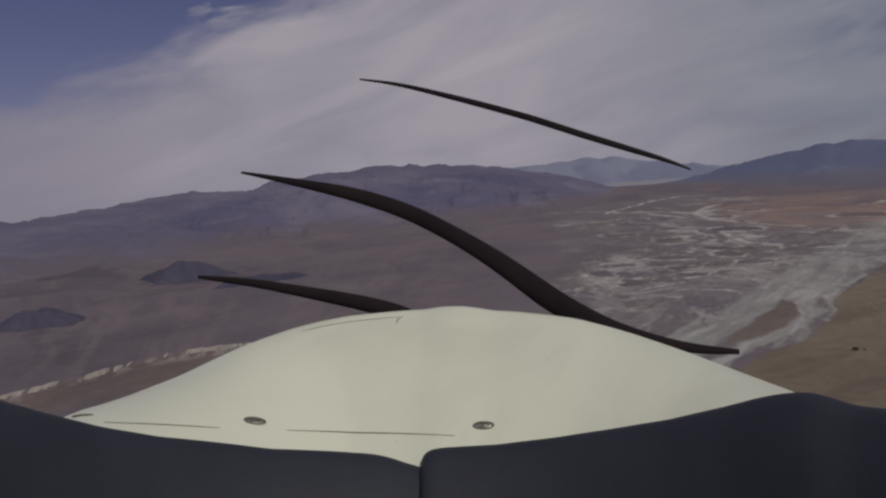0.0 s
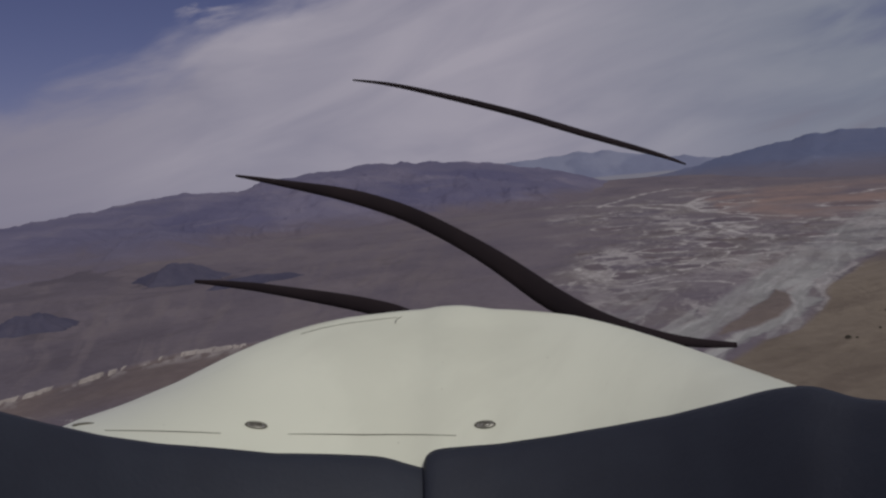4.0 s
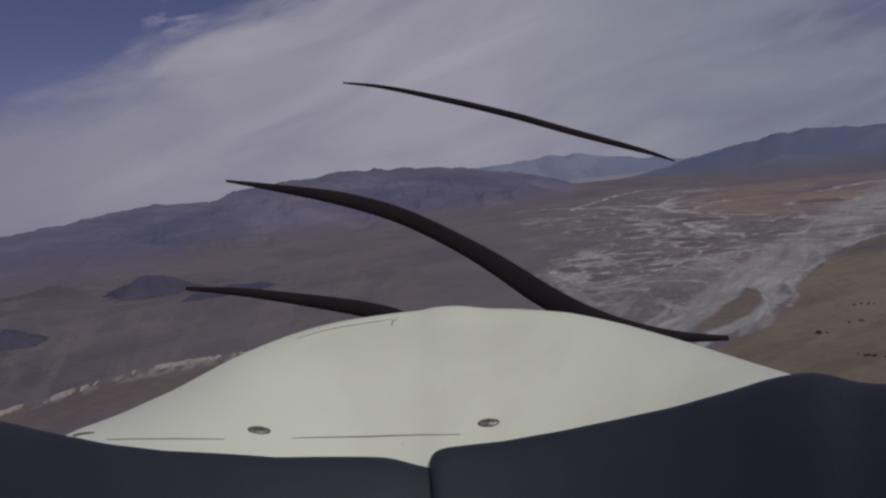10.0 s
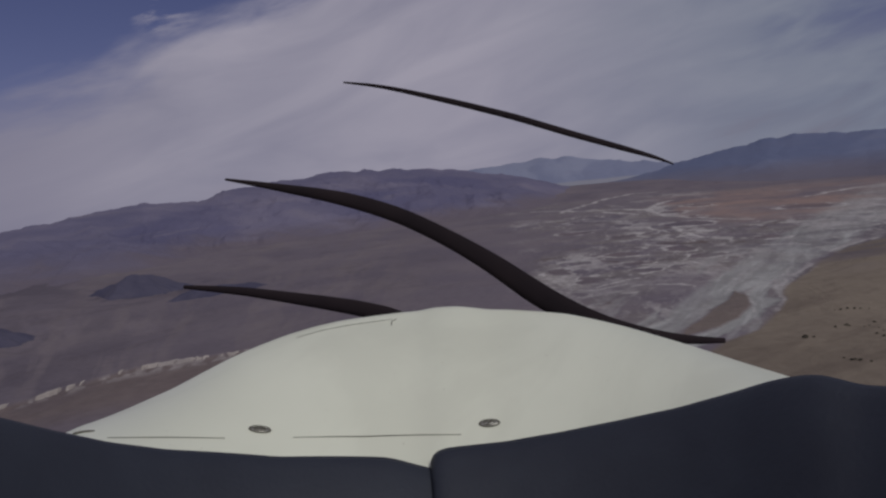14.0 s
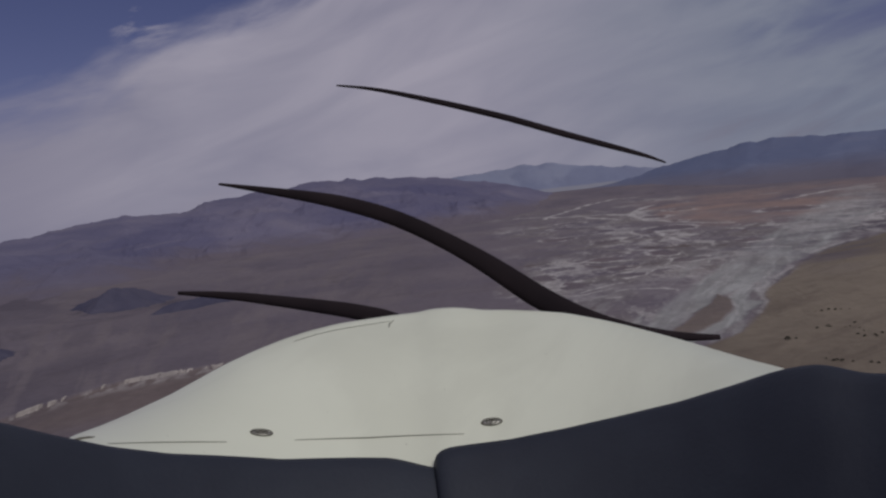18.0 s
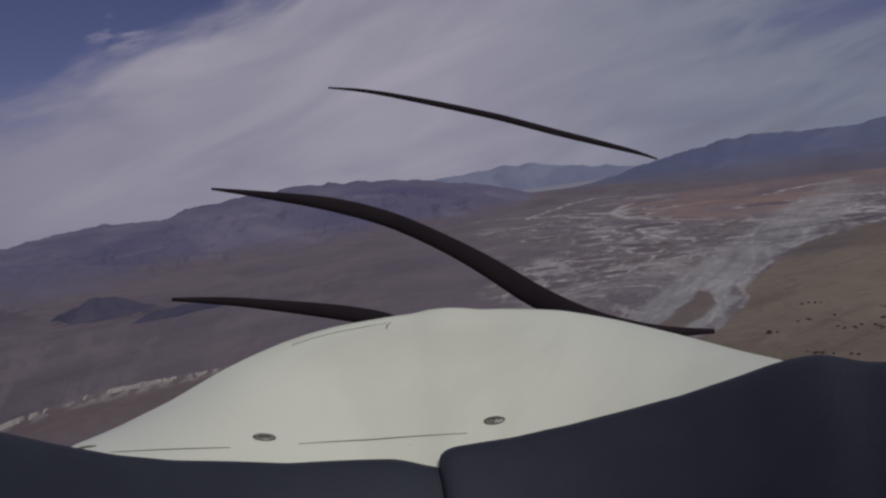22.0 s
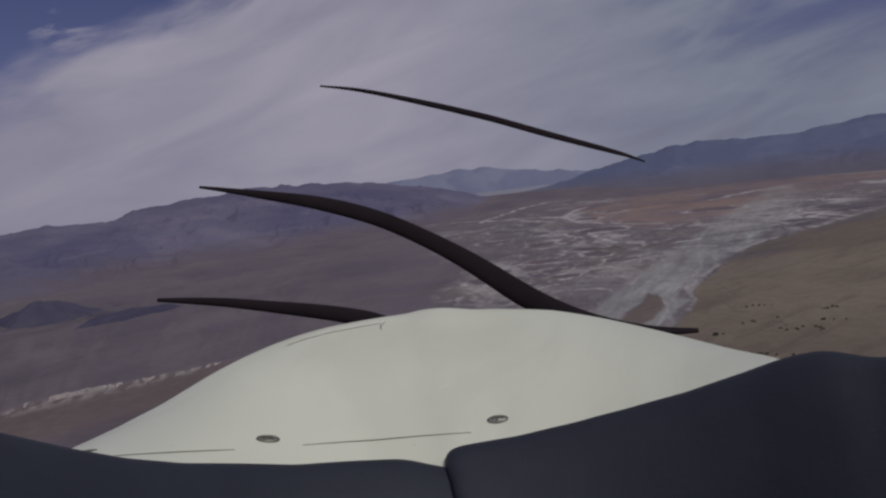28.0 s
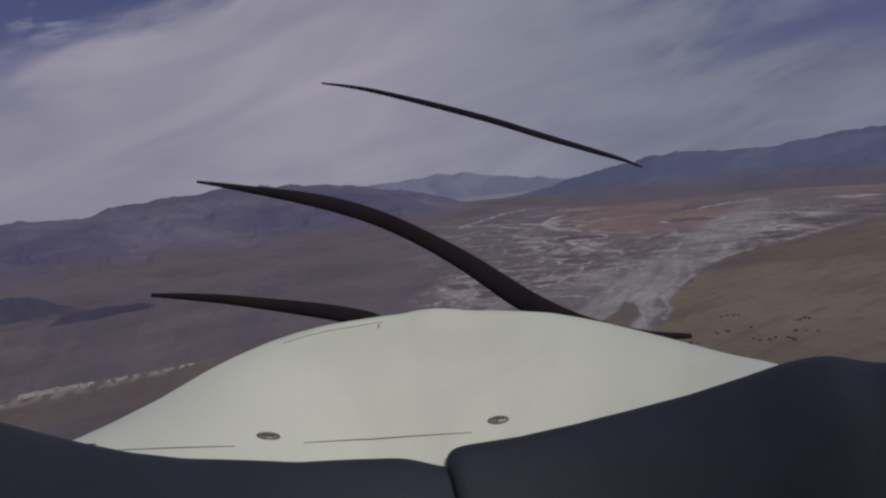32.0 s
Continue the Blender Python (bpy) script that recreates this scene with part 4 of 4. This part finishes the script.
def build_blade(spine, twist0, twist1):
    pts = np.array(spine)
    s = np.concatenate([[0], np.cumsum(np.hypot(np.diff(pts[:, 0]), np.diff(pts[:, 1])))])
    q = np.linspace(0, s[-1], 60)
    # smooth the spine
    x, z, w = (np.interp(q, s, pts[:, i]) for i in range(3))
    for _ in range(6):
        for v in (x, z, w):
            v[1:-1] = (v[:-2] + 2 * v[1:-1] + v[2:]) / 4
    bm = bmesh.new()
    loops = []
    for i in range(60):
        t = np.array([x[min(i + 1, 59)] - x[max(i - 1, 0)], z[min(i + 1, 59)] - z[max(i - 1, 0)]])
        t /= np.linalg.norm(t)
        n = np.array([-t[1], t[0]])
        tw = radians(twist0 + (twist1 - twist0) * i / 59)
        loop = []
        for k in range(10):
            a = k * math.tau / 10
            c, d = math.cos(a) * w[i] / 2, math.sin(a) * (0.0015 + w[i] * 0.12)
            across, deep = c, d + c * math.tan(tw)
            loop.append(bm.verts.new((x[i] + n[0] * across, PROP_Y + deep, EYE_Z + z[i] + n[1] * across)))
        loops.append(loop)
    for a, b in zip(loops, loops[1:]):
        for k in range(10):
            bm.faces.new((a[k], a[(k + 1) % 10], b[(k + 1) % 10], b[k]))
    bm.faces.new(loops[0]), bm.faces.new(loops[-1][::-1])
    bmesh.ops.recalc_face_normals(bm, faces=bm.faces)
    under(part("blade", bm, M_BLADE, propeller, "curved matt-black propeller blade"), propeller)


build_blade([(-0.115, 0.175, 0.0027), (-0.069, 0.166, 0.0054), (-0.027, 0.154, 0.0072), (0.058, 0.126, 0.0098), (0.143, 0.096, 0.0108), (0.229, 0.061, 0.0109), (0.315, 0.028, 0.0092), (0.359, 0.011, 0.0065), (0.385, -0.002, 0.0028)], 10, 25)
build_blade([(-0.316, 0.045, 0.0037), (-0.271, 0.034, 0.0082), (-0.220, 0.020, 0.0136), (-0.169, 0.007, 0.0189), (-0.134, -0.004, 0.0224), (-0.092, -0.020, 0.0241), (-0.050, -0.038, 0.0249), (-0.008, -0.063, 0.0258), (0.034, -0.090, 0.0268), (0.076, -0.120, 0.0305), (0.117, -0.153, 0.0342), (0.159, -0.190, 0.0382), (0.202, -0.218, 0.0349), (0.245, -0.238, 0.0250), (0.289, -0.256, 0.0206), (0.334, -0.271, 0.0180), (0.379, -0.283, 0.0154), (0.447, -0.291, 0.0078)], 10, 20)
build_blade([(-0.403, -0.117, 0.0057), (-0.355, -0.125, 0.0103), (-0.303, -0.135, 0.0139), (-0.242, -0.150, 0.0174), (-0.190, -0.163, 0.0209), (-0.138, -0.177, 0.0235), (-0.086, -0.194, 0.0253), (-0.043, -0.217, 0.0253)], 10, 20)


def build_spinner():
    n, rows = 40, []
    for u, r in [(0.0, 0.001), (0.02, 0.07), (0.04, 0.1)] + [(0.06 + 0.94 * k / 14, max(0.105 * math.cos(k / 14 * math.pi / 2) ** 0.6, 0.001)) for k in range(15)]:
        rows.append([(0.03 + r * math.cos(a), PROP_Y - 0.012 + 0.2 * u, EYE_Z - 0.31 + r * math.sin(a)) for a in np.linspace(0, 2 * np.pi, n, endpoint=False)])
    ob = under(grid_object("spinner", np.array(rows), M_PAINT, wrap=True), propeller)
    return tagged(ob, "rounded cream propeller spinner")


build_spinner()


# glareshield: two dark padded halves along the foot of the windscreen
def build_shield(name, rim, label):
    """rim: azimuth and elevation in degrees, seen from the pilot's eye; the rim follows the cowling's curve a hand's width above it."""
    az, el = np.array([p[0] for p in rim]), np.array([p[1] for p in rim])
    s = np.concatenate([[0], np.cumsum(np.hypot(np.diff(az), np.diff(el)))])
    q = np.linspace(0, s[-1], 140)
    a, e = np.radians(np.interp(q, s, az)), np.radians(np.interp(q, s, el))
    for _ in range(3):
        for v in (a, e):
            v[1:-1] = (v[:-2] + 2 * v[1:-1] + v[2:]) / 4
    d = np.stack([np.sin(a) * np.cos(e), np.cos(a) * np.cos(e), np.sin(e)], -1)
    dist = RIM_DIST * np.cos(a - radians(AXIS))
    x, y, z = (d * dist[:, None]).T
    ox, oy = -x, -y
    m = np.hypot(ox, oy)
    ox, oy = ox / m, oy / m                                # away from the cowling, towards the pilot
    rows = []
    for out, down in ((-0.02, 0.12), (-0.012, 0.03), (-0.009, 0.012), (-0.005, 0.004), (0.0, 0.0), (0.006, 0.0005), (0.016, 0.004), (0.04, 0.018), (0.08, 0.05), (0.13, 0.1), (0.17, 0.17), (0.18, 0.28)):
        out, down = 1.5 * out, 1.5 * down
        rows.append(np.stack([x + ox * out, y + oy * out, EYE_Z + z - down], -1))
    co = np.array(rows)
    ob = grid_object(name, co, M_DASH)
    bm = bmesh.new()
    bm.from_mesh(ob.data)
    bmesh.ops.holes_fill(bm, edges=[ed for ed in bm.edges if ed.is_boundary], sides=0)
    bmesh.ops.recalc_face_normals(bm, faces=bm.faces)
    bm.to_mesh(ob.data)
    bm.free()
    return tagged(under(ob, plane), label)


build_shield("glareshield", RIM_LEFT, "navy-black padded glareshield half")
build_shield("glareshield", RIM_RIGHT, "navy-black padded glareshield half with raised end")


# the rest of the aircraft round the pilot, unseen: plain fuselage, cabin sides and roof


def build_fuselage():
    rows = []
    for y, half, top, low in ((-1.9, 0.02, -0.8, -0.9), (-1.88, 0.3, -0.72, -1.12), (-1.7, 0.42, -0.7, -1.2), (-0.6, 0.56, -0.72, -1.28), (0.3, 0.58, -0.7, -1.28),
                              (0.8, 0.5, -0.52, -1.2), (0.98, 0.38, -0.45, -1.1), (1.1, 0.2, -0.42, -0.95), (1.12, 0.02, -0.6, -0.82)):
        row = []
        for k in range(48):
            a = k * math.tau / 48
            c, q = math.cos(a), math.sin(a)
            x = half * math.copysign(abs(c) ** 0.55, c)
            z = (top + low) / 2 + (top - low) / 2 * math.copysign(abs(q) ** 0.55, q)
            row.append((plane.location.x + x, y, EYE_Z + z))
        rows.append(row)
    return tagged(under(grid_object("fuselage", np.array(rows), M_PAINT, wrap=True), plane), "plain cream fuselage under the cabin")


def build_panel(name, lo, hi, mat, label):
    bm = bmesh.new()
    size = Vector(hi) - Vector(lo)
    bmesh.ops.create_cube(bm, size=1, matrix=Matrix.Translation((Vector(lo) + Vector(hi)) / 2 + Vector((plane.location.x, 0, EYE_Z))) @ Matrix.Diagonal((*size, 1)))
    bmesh.ops.bevel(bm, geom=bm.edges[:], offset=0.012, segments=3, affect="EDGES")
    return under(part(name, bm, mat, plane, label), plane)


build_fuselage()
# added out of view; this shell also keeps sky light off the glareshield
build_panel("cabin_roof", (-0.58, -1.5, 0.36), (0.58, -0.2, 0.41), M_CLOTH, "unseen grey-lined cabin roof that shades the glareshield")
build_panel("cabin_side", (-0.6, -1.5, -0.62), (-0.56, -0.25, 0.37), M_CLOTH, "unseen grey-lined cabin side")
build_panel("cabin_side", (0.56, -1.5, -0.62), (0.6, -0.25, 0.37), M_CLOTH, "unseen grey-lined cabin side")
build_panel("cabin_bulkhead", (-0.56, -1.5, -0.62), (0.56, -1.46, 0.37), M_CLOTH, "unseen grey-lined cabin bulkhead")
build_panel("cabin_skin", (-0.6, -1.52, 0.412), (0.6, -0.2, 0.45), M_PAINT, "cream outer cabin skin")
build_panel("cabin_skin", (-0.64, -1.52, -0.62), (-0.602, -0.25, 0.44), M_PAINT, "cream outer cabin skin")
build_panel("cabin_skin", (0.602, -1.52, -0.62), (0.64, -0.25, 0.44), M_PAINT, "cream outer cabin skin")
